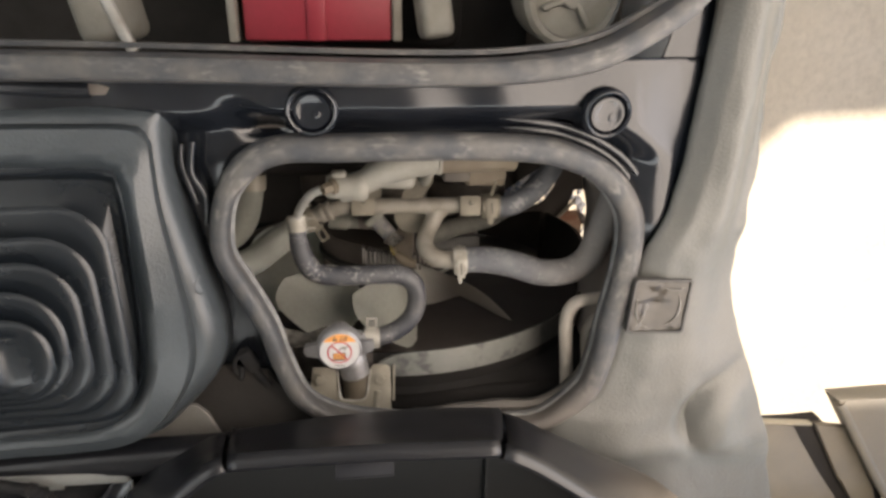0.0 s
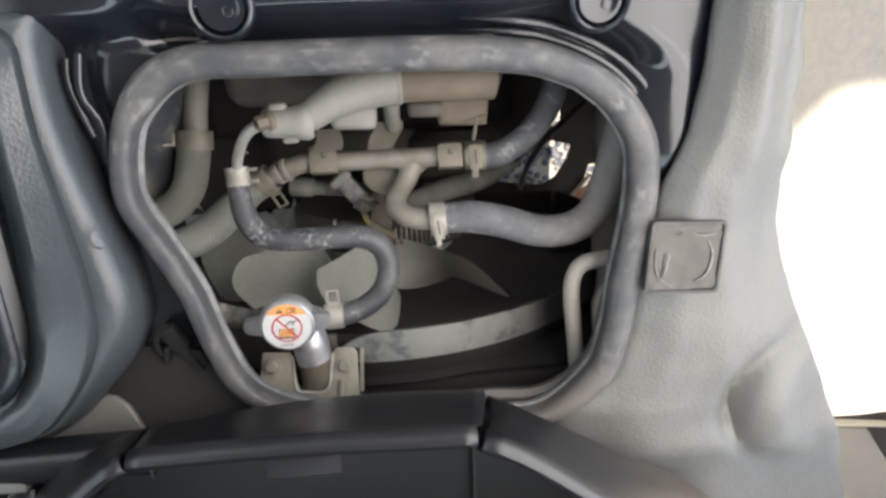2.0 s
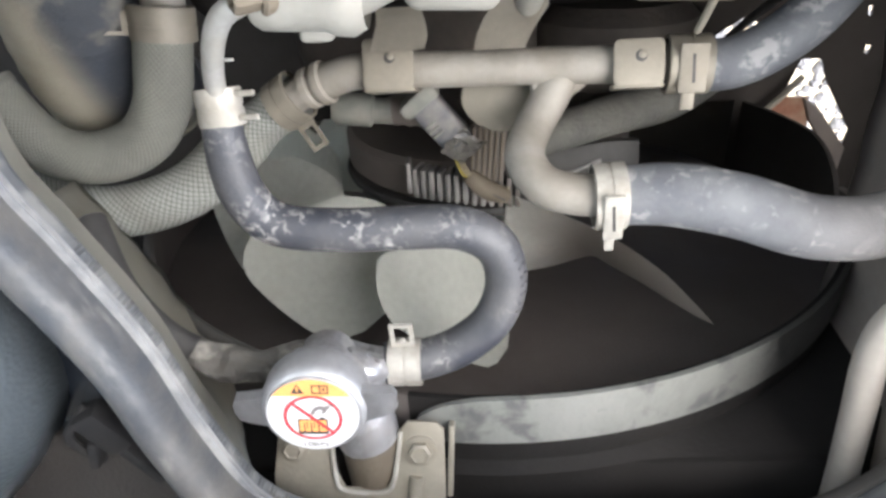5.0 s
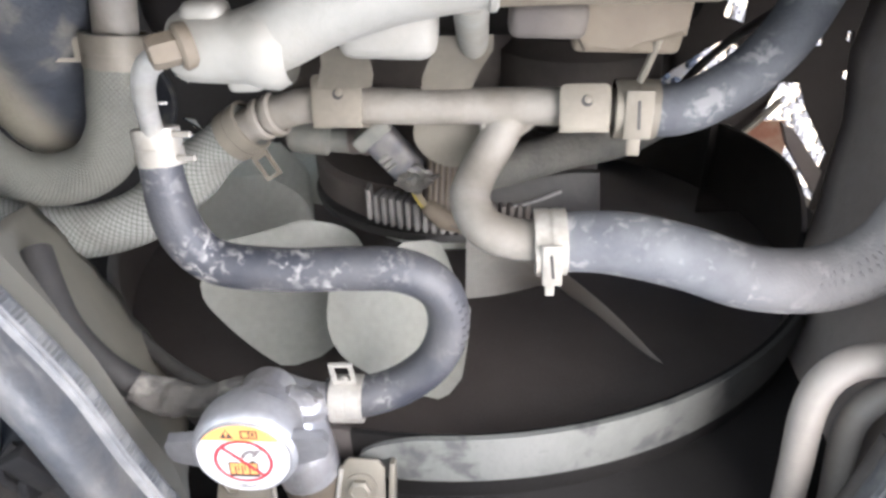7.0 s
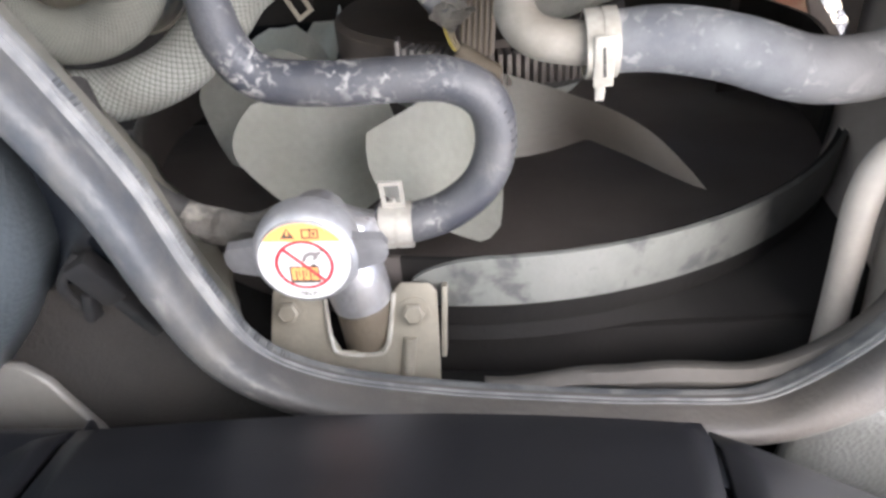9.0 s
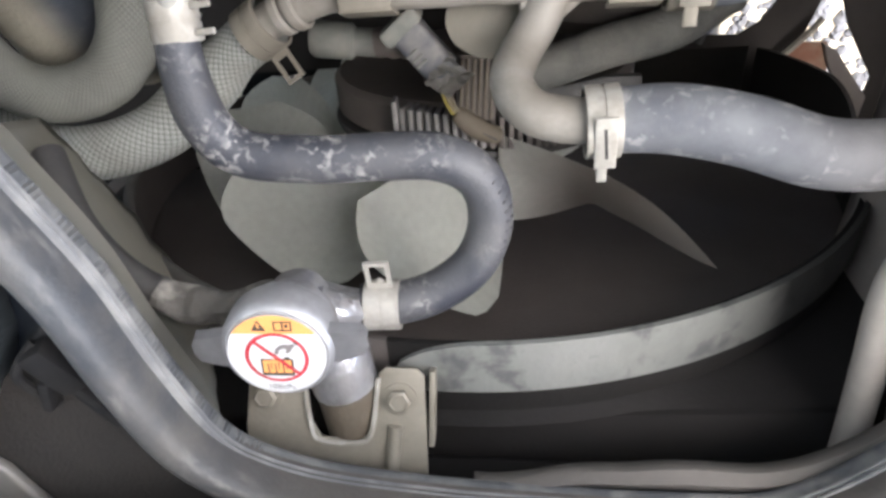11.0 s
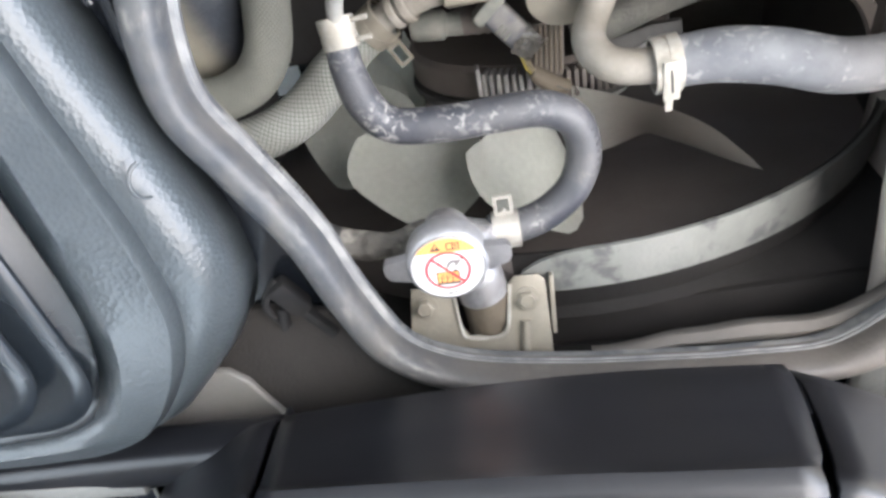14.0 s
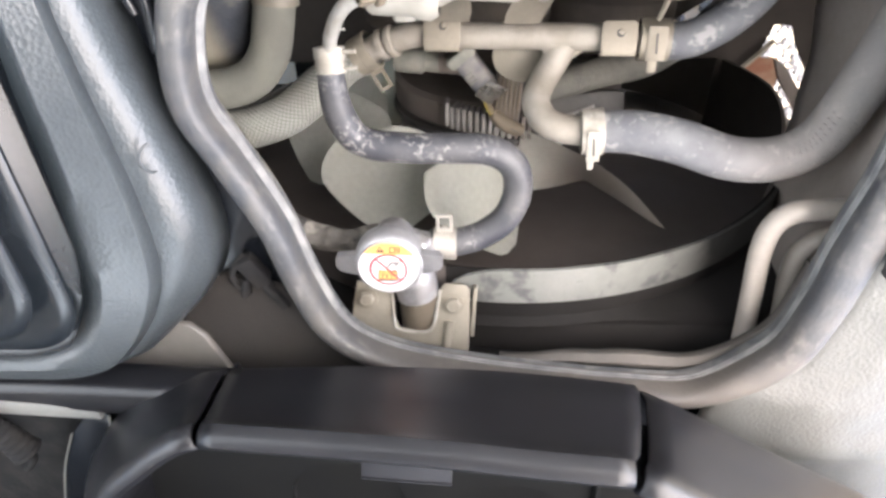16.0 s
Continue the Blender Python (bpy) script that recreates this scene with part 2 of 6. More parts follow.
M_PRINT = material("black_print", (0.06, 0.045, 0.04), 0.5, fine=200, bump=0.01)
M_CRUST = material("brown_crusted_rubber", (0.115, 0.106, 0.094), 0.9, second=(0.33, 0.31, 0.27), scale=75, amount=0.7, lo=0.48, hi=0.62, fine=350, bump=0.5)
M_RAILWHITE = material("bright_galvanised_rail", (0.21, 0.21, 0.20), 0.45, 0.15, second=(0.2, 0.2, 0.19), scale=40, amount=0.5, fine=400, bump=0.08)
M_RUST = material("rusty_bracket", (0.22, 0.10, 0.06), 0.85, second=(0.30, 0.25, 0.18), scale=40, amount=0.6, fine=400, bump=0.3)
M_CONNECTOR = material("grey_green_connector", (0.14, 0.145, 0.125), 0.7, second=(0.26, 0.245, 0.21), scale=60, amount=0.55, fine=400, bump=0.15)
M_BLACKCONN = material("dusty_grey_connector", (0.085, 0.088, 0.094), 0.6, second=(0.24, 0.22, 0.195), scale=70, amount=0.6, fine=400, bump=0.2)
M_WIRE = material("tan_wire", (0.26, 0.22, 0.15), 0.6, second=(0.14, 0.11, 0.08), scale=60, amount=0.5, fine=400, bump=0.05)
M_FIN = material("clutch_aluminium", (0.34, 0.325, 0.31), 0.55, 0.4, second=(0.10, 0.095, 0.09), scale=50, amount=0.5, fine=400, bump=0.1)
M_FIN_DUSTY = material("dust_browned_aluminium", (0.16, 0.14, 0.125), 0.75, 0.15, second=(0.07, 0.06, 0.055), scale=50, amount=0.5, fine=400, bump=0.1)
M_CONCRETE = material("dusty_gravel_concrete", (0.64, 0.565, 0.455), 0.9, second=(0.33, 0.28, 0.21), scale=60, amount=0.22, lo=0.45, hi=0.7, fine=90, bump=0.5, third=(0.48, 0.41, 0.30), third_scale=2.2, third_amount=0.7)
M_BODY = material("cab_paint", (0.55, 0.56, 0.57), 0.4, second=(0.45, 0.45, 0.45), scale=4, amount=0.4, fine=100, bump=0.02)
M_TAN = material("tan_sill_plastic", (0.23, 0.20, 0.155), 0.55, second=(0.17, 0.15, 0.12), scale=14, amount=0.5, fine=500, bump=0.15)
# Lighter beige than the tan sill, with sunlight put into the colour.
M_SILL_SUNLIT = material("sunlit_beige_plastic", (0.44, 0.39, 0.29), 0.5, second=(0.30, 0.26, 0.19), scale=12, amount=0.4, fine=500, bump=0.1)
M_TAUPE = material("taupe_pipe_paint", (0.36, 0.325, 0.285), 0.45, second=(0.28, 0.25, 0.22), scale=20, amount=0.5, fine=300, bump=0.05)
M_FILM = material("grey_film", (0.040, 0.035, 0.029), 0.14, second=(0.02, 0.018, 0.016), scale=60, amount=0.6, fine=120, bump=0.1, spec=0.4)
# Core dust, made paler to hold the lens haze as well.
M_CORE = material("brown_dusty_hazed_core", (0.095, 0.080, 0.074), 0.85, second=(0.13, 0.11, 0.10), scale=14, amount=0.5, fine=500, bump=0.4)
M_WALL = material("brown_dusty_bay_wall", (0.28, 0.245, 0.22), 0.8, second=(0.17, 0.145, 0.125), scale=9, amount=0.6, fine=200, bump=0.2)
M_FLANGE = material("brown_dusty_flange", (0.092, 0.083, 0.074), 0.8, second=(0.10, 0.09, 0.08), scale=25, amount=0.5, fine=300, bump=0.15)
M_WIRE_YELLOW = material("yellow_wire", (0.34, 0.27, 0.05), 0.55, second=(0.16, 0.12, 0.05), scale=60, amount=0.5, fine=400, bump=0.05)
M_CASTBROWN = material("brown_grimy_casting", (0.125, 0.102, 0.073), 0.75, 0.1, second=(0.09, 0.07, 0.05), scale=35, amount=0.6, fine=300, bump=0.3, third=(0.18, 0.152, 0.112), third_scale=14, third_amount=0.5)
M_GRIME = material("brown_bay_grime", (0.125, 0.106, 0.094), 0.8, second=(0.18, 0.155, 0.13), scale=9, amount=0.6, fine=200, bump=0.2)
M_DUCT = material("duct_rubber", (0.045, 0.052, 0.065), 0.6, second=(0.34, 0.31, 0.24), scale=40, amount=0.35, lo=0.52, hi=0.64, fine=350, bump=0.35, third=(0.09, 0.095, 0.10), third_scale=20, third_amount=0.5, rough2=0.9)
M_PAD = material("brown_felt", (0.021, 0.018, 0.016), 0.9, second=(0.036, 0.031, 0.027), scale=14, amount=0.6, fine=500, bump=0.5)
M_CRINKLE = material("clear_film_fold", (0.20, 0.19, 0.17), 0.15, second=(0.10, 0.09, 0.08), scale=80, amount=0.5, fine=300, bump=0.05)
M_CREAM = material("pale_trim_paint", (0.22, 0.208, 0.19), 0.45, 0.25, second=(0.13, 0.118, 0.10), scale=12, amount=0.5, fine=300, bump=0.1)
M_STONE = material("pale_crushed_stone", (0.20, 0.195, 0.205), 0.9, second=(0.10, 0.095, 0.09), scale=40, amount=0.6, fine=200, bump=0.4)



def fade_colour(m, axis, start, end, most, colour):
    """Blend a colour into a material, as dust and as painted shade, thickening from start to end along one axis."""
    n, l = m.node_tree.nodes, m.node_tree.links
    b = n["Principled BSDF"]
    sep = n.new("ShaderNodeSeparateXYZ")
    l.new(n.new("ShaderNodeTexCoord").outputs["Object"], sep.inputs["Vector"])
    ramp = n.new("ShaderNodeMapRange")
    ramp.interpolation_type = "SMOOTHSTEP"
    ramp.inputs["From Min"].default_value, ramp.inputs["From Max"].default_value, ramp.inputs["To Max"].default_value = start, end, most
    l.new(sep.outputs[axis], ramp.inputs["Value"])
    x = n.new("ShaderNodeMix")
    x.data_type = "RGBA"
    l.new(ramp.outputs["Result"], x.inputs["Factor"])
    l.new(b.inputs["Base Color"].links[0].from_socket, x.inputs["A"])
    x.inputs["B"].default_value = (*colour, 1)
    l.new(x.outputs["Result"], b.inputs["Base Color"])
    return m


M_HEATER = fade_colour(material("taupe_dusted_hose_rubber", (0.085, 0.089, 0.100), 0.72, second=(0.38, 0.37, 0.36), scale=150, amount=0.5, lo=0.51, hi=0.60, fine=700, bump=0.2, third=(0.155, 0.160, 0.166), third_scale=40, third_amount=0.75, rough2=0.9, patch=60, swirl=0.5), "X", 0.095, 0.185, 0.75, (0.215, 0.195, 0.178))
# Yellowish left side of the duct: dust and the light on it, both as colour.
fade_colour(M_DUCT, "X", -0.240, -0.266, 0.85, (0.34, 0.31, 0.24))
# Fan nylon with the blade's shade painted in as brown towards +x.
M_FAN_SHADED = fade_colour(material("shade_browned_nylon", (0.60, 0.59, 0.54), 0.5, second=(0.44, 0.40, 0.35), scale=18, amount=0.45, lo=0.45, hi=0.8, fine=300, bump=0.05), "X", 0.0, 0.055, 0.8, (0.26, 0.22, 0.185))
# The rim's grey blends to near-black towards the right.
fade_colour(M_BAND, "X", 0.07, 0.17, 0.9, (0.030, 0.027, 0.025))
fade_colour(M_STRIP, "Y", -0.11, -0.195, 0.65, (0.118, 0.101, 0.085))
# Charcoal dash plastic turning sand-coloured towards the right.
M_DASH_SAND = fade_colour(material("dash_plastic_turning_sand", (0.0085, 0.0087, 0.0108), 0.36, second=(0.016, 0.016, 0.019), scale=20, amount=0.4, fine=1100, bump=0.06, spec=0.5), "X", 0.12, 0.29, 0.40, (0.19, 0.155, 0.115))


# ---- mesh helpers ----
def part(name, bm, mat, parent=None, label="", smooth=True):
    """Link a bmesh as one mesh object."""
    me = bpy.data.meshes.new(name)
    bmesh.ops.recalc_face_normals(bm, faces=bm.faces)
    bm.to_mesh(me)
    bm.free()
    me.materials.append(mat)
    if smooth:
        for p in me.polygons:
            p.use_smooth = True
        me.set_sharp_from_angle(angle=radians(38))
    ob = new(name, me)
    ob.parent = parent
    if label:
        ob["label"] = label
    return ob


def thing(name, label, category, group="", kind=""):
    ob = new(name)
    ob.empty_display_size = 0.01
    return tagged(ob, label, category, group, kind)


def spline(pts, step=0.004, closed=False):
    """Catmull-Rom through the points, sampled about every step metres."""
    p = [Vector(v) for v in pts]
    n = len(p)
    out = []
    for i in range(n if closed else n - 1):
        if closed:
            a, b, c, d = p[i - 1], p[i], p[(i + 1) % n], p[(i + 2) % n]
        else:
            a, b, c, d = p[max(i - 1, 0)], p[i], p[i + 1], p[min(i + 2, n - 1)]
        k = max(2, int((c - b).length / step))
        for j in range(k):
            t = j / k
            out.append(0.5 * ((2 * b) + (c - a) * t + (2 * a - 5 * b + 4 * c - d) * t * t + (3 * b - a - 3 * c + d) * t ** 3))
    if not closed:
        out.append(p[-1])
    return out


def sweep(bm, path, profile, closed=False, up=None, caps=True, scales=None):
    """Sweep a closed 2D profile along a path. up: fixed second axis, else carried along."""
    n = len(path)
    rings = []
    normal = None
    for i, c in enumerate(path):
        a = path[i - 1] if (i or closed) else path[0]
        b = path[(i + 1) % n] if (i < n - 1 or closed) else path[-1]
        tan = (b - a).normalized()
        if up is not None:
            side = tan.cross(up).normalized()
            top = side.cross(tan)
        else:
            if normal is None:
                normal = tan.orthogonal().normalized()
            normal = (normal - tan * normal.dot(tan)).normalized()
            top = normal
            side = tan.cross(top)
        s = scales(i / max(n - 1, 1)) if scales else 1.0
        rings.append([bm.verts.new(c + side * (u * s) + top * (v * s)) for u, v in profile])
    m = len(profile)
    uv = bm.loops.layers.uv.verify()
    run, round_ = [0.0], [0.0]
    for i in range(n):
        run.append(run[-1] + (path[(i + 1) % n] - path[i]).length)
    for j in range(m):
        round_.append(round_[-1] + math.hypot(profile[(j + 1) % m][0] - profile[j][0], profile[(j + 1) % m][1] - profile[j][1]))
    for i in range(n if closed else n - 1):
        r, q = rings[i], rings[(i + 1) % n]
        for j in range(m):
            f = bm.faces.new((r[j], r[(j + 1) % m], q[(j + 1) % m], q[j]))
            for lp, w in zip(f.loops, ((run[i], round_[j]), (run[i], round_[j + 1]), (run[i + 1], round_[j + 1]), (run[i + 1], round_[j]))):
                lp[uv].uv = w
    if caps and not closed:
        bm.faces.new(rings[0])
        bm.faces.new(rings[-1][::-1])
    return bm


def circle(r, n=18):
    return [(r * math.cos(2 * math.pi * k / n), r * math.sin(2 * math.pi * k / n)) for k in range(n)]


def tube(pts, r, n=18, step=0.004, scales=None, straight=False, bm=None):
    bm = bm or bmesh.new()
    path = [Vector(p) for p in pts] if straight else spline(pts, step)
    return sweep(bm, path, circle(r, n), scales=scales)


def frame_of(axis, hint=(0, 0, 1)):
    """Rotation whose z is the axis."""
    z = Vector(axis).normalized()
    x = Vector(hint).cross(z)
    if x.length < 1e-4:
        x = Vector((1, 0, 0))
    x.normalize()
    return Matrix((x, z.cross(x), z)).transposed()


def turned(profile, centre, axis, n=28, bm=None):
    """Solid of revolution: profile of (radius, height) along the axis."""
    bm = bm or bmesh.new()
    m, c = frame_of(axis), Vector(centre)
    rings = []
    for r, h in profile:
        if r < 1e-6:
            rings.append([bm.verts.new(c + m @ Vector((0, 0, h)))])
        else:
            rings.append([bm.verts.new(c + m @ Vector((r * math.cos(a), r * math.sin(a), h))) for a in (2 * math.pi * k / n for k in range(n))])
    for a, b in zip(rings, rings[1:]):
        for j in range(n):
            k = (j + 1) % n
            if len(a) == 1 and len(b) == 1:
                continue
            if len(a) == 1:
                bm.faces.new((a[0], b[k], b[j]))
            elif len(b) == 1:
                bm.faces.new((a[j], a[k], b[0]))
            else:
                bm.faces.new((a[j], a[k], b[k], b[j]))
    return bm


def slab(outline, thick, m=None, bevel=0.0, bm=None):
    """Plate: a 2D outline in the xy of the matrix m, with thickness along its z, edges bevelled."""
    bm = bm or bmesh.new()
    m = m or Matrix()
    lo = [bm.verts.new(m @ Vector((x, y, 0))) for x, y in outline]
    hi = [bm.verts.new(m @ Vector((x, y, thick))) for x, y in outline]
    faces = [bm.faces.new(lo[::-1]), bm.faces.new(hi)]
    for i in range(len(lo)):
        j = (i + 1) % len(lo)
        faces.append(bm.faces.new((lo[i], lo[j], hi[j], hi[i])))
    if bevel:
        edges = list({e for f in faces[:2] for e in f.edges})
        bmesh.ops.bevel(bm, geom=edges, offset=bevel, segments=2, affect="EDGES", profile=0.5)
    return bm


def block(size, m=None, bevel=0.002, bm=None, segs=2):
    own = bmesh.new()
    bmesh.ops.create_cube(own, size=1.0, matrix=Matrix.Diagonal((*size, 1)))
    if bevel:
        bmesh.ops.bevel(own, geom=list(own.edges), offset=bevel, segments=segs, affect="EDGES", profile=0.5)
    bmesh.ops.transform(own, matrix=m or Matrix(), verts=own.verts)
    if bm is None:
        return own
    tmp = bpy.data.meshes.new("tmp")
    own.to_mesh(tmp)
    own.free()
    bm.from_mesh(tmp)
    bpy.data.meshes.remove(tmp)
    return bm


def basis(origin, x_axis, y_axis):
    """Matrix with the given origin, x along x_axis, y near y_axis."""
    x = Vector(x_axis).normalized()
    z = x.cross(Vector(y_axis)).normalized()
    y = z.cross(x)
    m = Matrix((x, y, z)).transposed().to_4x4()
    m.translation = origin
    return m


def rounded(w, h, r, n=6):
    """Outline of a rounded rectangle about the origin."""
    out = []
    for cx, cy, a0 in ((w / 2 - r, h / 2 - r, 0), (-w / 2 + r, h / 2 - r, 90), (-w / 2 + r, -h / 2 + r, 180), (w / 2 - r, -h / 2 + r, 270)):
        for k in range(n + 1):
            a = radians(a0 + 90 * k / n)
            out.append((cx + r * math.cos(a), cy + r * math.sin(a)))
    return out


def loft(loops, closed_top=True, bm=None):
    bm = bm or bmesh.new()
    rings = [[bm.verts.new(v) for v in lp] for lp in loops]
    for a, b in zip(rings, rings[1:]):
        for j in range(len(a)):
            k = (j + 1) % len(a)
            bm.faces.new((a[j], a[k], b[k], b[j]))
    if closed_top:
        bm.faces.new(rings[-1])
    return bm


def bump(x, y, cx, cy, sx, sy):
    return math.exp(-((x - cx) / sx) ** 2 - ((y - cy) / sy) ** 2)


def smooth(a, b, x):
    t = min(max((x - a) / (b - a), 0.0), 1.0)
    return t * t * (3 - 2 * t)


# ---- ground and cab shell ----
GROUND_Z = -0.12


def build_ground():
    bm = bmesh.new()
    n, span = 60, 60.0
    grid = []
    for i in range(n + 1):
        u = (i / n) * 2 - 1
        grid.append([bm.verts.new((math.copysign(abs(u) ** 3, u) * span, math.copysign(abs(v) ** 3, v) * span, GROUND_Z)) for v in ((j / n) * 2 - 1 for j in range(n + 1))])
    for i in range(n):
        for j in range(n):
            bm.faces.new((grid[i][j], grid[i + 1][j], grid[i + 1][j + 1], grid[i][j + 1]))
    tagged(part("ground", bm, M_CONCRETE), "pale dusty concrete yard in full sun", "ground", kind="structure")


def build_gravel():
    """Loose crushed stone on the yard beside the van."""
    rng = random.Random(5)
    verts, faces = [], []
    for k in range(2600):
        cx, cy, r = rng.uniform(0.12, 0.66), rng.uniform(-0.46, 0.14), rng.uniform(0.004, 0.009)
        base = len(verts)
        turn = rng.uniform(0, 6.3)
        for ring, (rr, zz) in enumerate(((1.0, 0.0), (0.95, 0.55), (0.5, 0.95))):
            for j in range(5):
                a = turn + j * 1.2566 + ring * 0.4
                q = r * rr * rng.uniform(0.75, 1.2)
                verts.append((cx + q * math.cos(a), cy + q * math.sin(a), GROUND_Z - 0.001 + r * zz * rng.uniform(0.8, 1.1)))
        for ring in range(2):
            for j in range(5):
                o = base + ring * 5
                faces.append((o + j, o + (j + 1) % 5, o + 5 + (j + 1) % 5, o + 5 + j))
        faces.append(tuple(base + 10 + j for j in range(5)))
    me = bpy.data.meshes.new("gravel")
    me.from_pydata(verts, [], faces)
    me.materials.append(M_STONE)
    tagged(new("gravel", me), "pale crushed stone strewn on the yard beside the van", "gravel", kind="stuff")


def wall_with_window(name, m, w, h, hole, label, thick=0.04):
    """Wall in the xy of m, with one opening (x0, y0, x1, y1)."""
    bm = bmesh.new()
    x0, y0, x1, y1 = hole
    for a, b, c, d in ((0, 0, w, y0), (0, y1, w, h), (0, y0, x0, y1), (x1, y0, w, y1)):
        if c - a > 0.005 and d - b > 0.005:
            block((c - a, d - b, thick), m @ pose((a + c) / 2, (b + d) / 2, 0), 0.0, bm)
    tagged(part(name, bm, M_BODY, smooth=False), label, "cab wall", kind="structure")


def build_shade_roof():
    """Unseen sheet roof added over the van for shade; its cut edge lets the sun onto the yard beside the door."""
    out = [(-5.0, -6.0), (2.2, -6.0), (2.2, -0.335), (1.62, -0.32), (1.62, 0.02), (2.0, 0.0), (2.06, -0.10), (2.15, -0.09), (2.22, -0.13), (2.36, 0.0), (2.95, 0.03), (2.95, 6.0), (-5.0, 6.0)]
    tagged(part("carport_roof", slab(out, 0.03, pose(0, 0, 2.40)), M_BODY, smooth=False), "unseen sheet roof added to shade the van and yard", "roof", kind="structure")
    for x, y in ((-4.8, -5.8), (-4.8, 5.8), (2.8, 5.8), (1.3, -5.8)):
        tagged(part("carport_post", turned([(0.05, 0.0), (0.05, 2.4 - GROUND_Z), (0, 2.4 - GROUND_Z)], (x, y, GROUND_Z), (0, 0, 1), 16), M_BODY), "unseen round post added under the shade roof", "post", kind="structure")


def build_rocker():
    bm = block((0.060, 1.75, 0.14), pose(0.282, -0.075, 0.445), 0.02, segs=3)
    tagged(part("rocker_sill", bm, M_BODY), "painted steel sill under the door opening", "sill", kind="structure")
    bm = slab([(0.205, 0.192), (0.262, 0.192), (0.275, 0.72), (0.24, 0.72), (0.236, 0.30)], 0.003, pose(0, 0, 0.598))
    block((0.05, 0.42, 0.003), pose(0.265, -0.01, 0.585), 0.0, bm)
    tagged(part("floor_side", bm, M_BLACK, smooth=False), "black painted floor beside the rear hatch", "floor", kind="structure")


def build_cab():
    side = Matrix(((0, 0, 1, 0), (1, 0, 0, 0), (0, 1, 0, 0), (0, 0, 0, 1)))  # x along y, y along z
    front = Matrix(((1, 0, 0, 0), (0, 0, 1, 0), (0, 1, 0, 0), (0, 0, 0, 1)))
    wall_with_window("wall_left", pose(-1.18, -0.95, 0.30) @ side, 1.75, 1.55, (0.25, 0.62, 1.55, 1.35), "painted cab side with a window opening")
    wall_with_window("wall_right", pose(0.44, -0.95, 0.36) @ side, 1.75, 1.49, (0.32, 0.0, 1.45, 1.20), "painted cab side with its door opening")
    wall_with_window("wall_front", pose(-1.18, -0.95, 0.30) @ front, 1.65, 1.55, (0.10, 0.80, 1.55, 1.45), "painted cab front with the windscreen opening")
    wall_with_window("wall_rear", pose(-1.18, 0.80, 0.30) @ front, 1.65, 1.55, (0.10, 0.9, 1.55, 1.3), "painted cab rear panel with a window opening")
    tagged(part("ceiling", block((1.7, 1.85, 0.04), pose(-0.36, -0.08, 1.87), 0.01), M_BODY), "pale cab roof lining", "ceiling", kind="structure")


# ---- cab floor with the hatch ----
RIM = [(-.197, .05), (-.187, .082), (-.168, .107), (-.139, .118), (-.09, .118), (-.03, .1175), (.03, .1165), (.085, .113), (.125, .105), (.166, .083), (.191, .051), (.198, .02), (.196, -.022), (.187, -.072), (.181, -.118), (.166, -.163), (.120, -.194), (.06, -.194), (.02, -.190), (-.045, -.181), (-.104, -.166), (-.139, -.140), (-.155, -.1), (-.166, -.055), (-.184, -.012), (-.198, .02)]
RIM_Z = 0.600


def rim_path(offset=0.0, z=0.0, step=0.005):
    path = spline([(x, y, z) for x, y in RIM], step, closed=True)
    n = len(path)
    out = []
    for i, p in enumerate(path):
        t = (path[(i + 1) % n] - path[i - 1]).normalized()
        out.append(p + Vector((-t.y, t.x, 0)) * offset)  # outline runs clockwise: left of travel is outside
    return out


def front_share(p):
    """1 along the front edge of the hatch, 0 along its sides and rear."""
    return 1 - smooth(-0.155, -0.125, p.y)


def floor_height(x, y):
    step = smooth(0.130, 0.156, y + 0.5 * max(x - 0.13, 0.0))
    ramp = 0.022 * smooth(0.165, 0.228, x) * smooth(-0.03, 0.04, y)
    z = 0.580 + 0.030 * step + ramp * (1 - step)
    z += 0.010 * bump(x, y, -0.19, 0.12, 0.03, 0.03)
    z -= 0.012 * bump(x, y, -0.175, 0.150, 0.02, 0.012) + 0.014 * bump(x, y, -0.150, 0.138, 0.018, 0.010)
    z -= 0.008 * smooth(0.17, 0.245, x) * step
    z += 0.0015 * math.sin(x * 61 + y * 23)
    return z


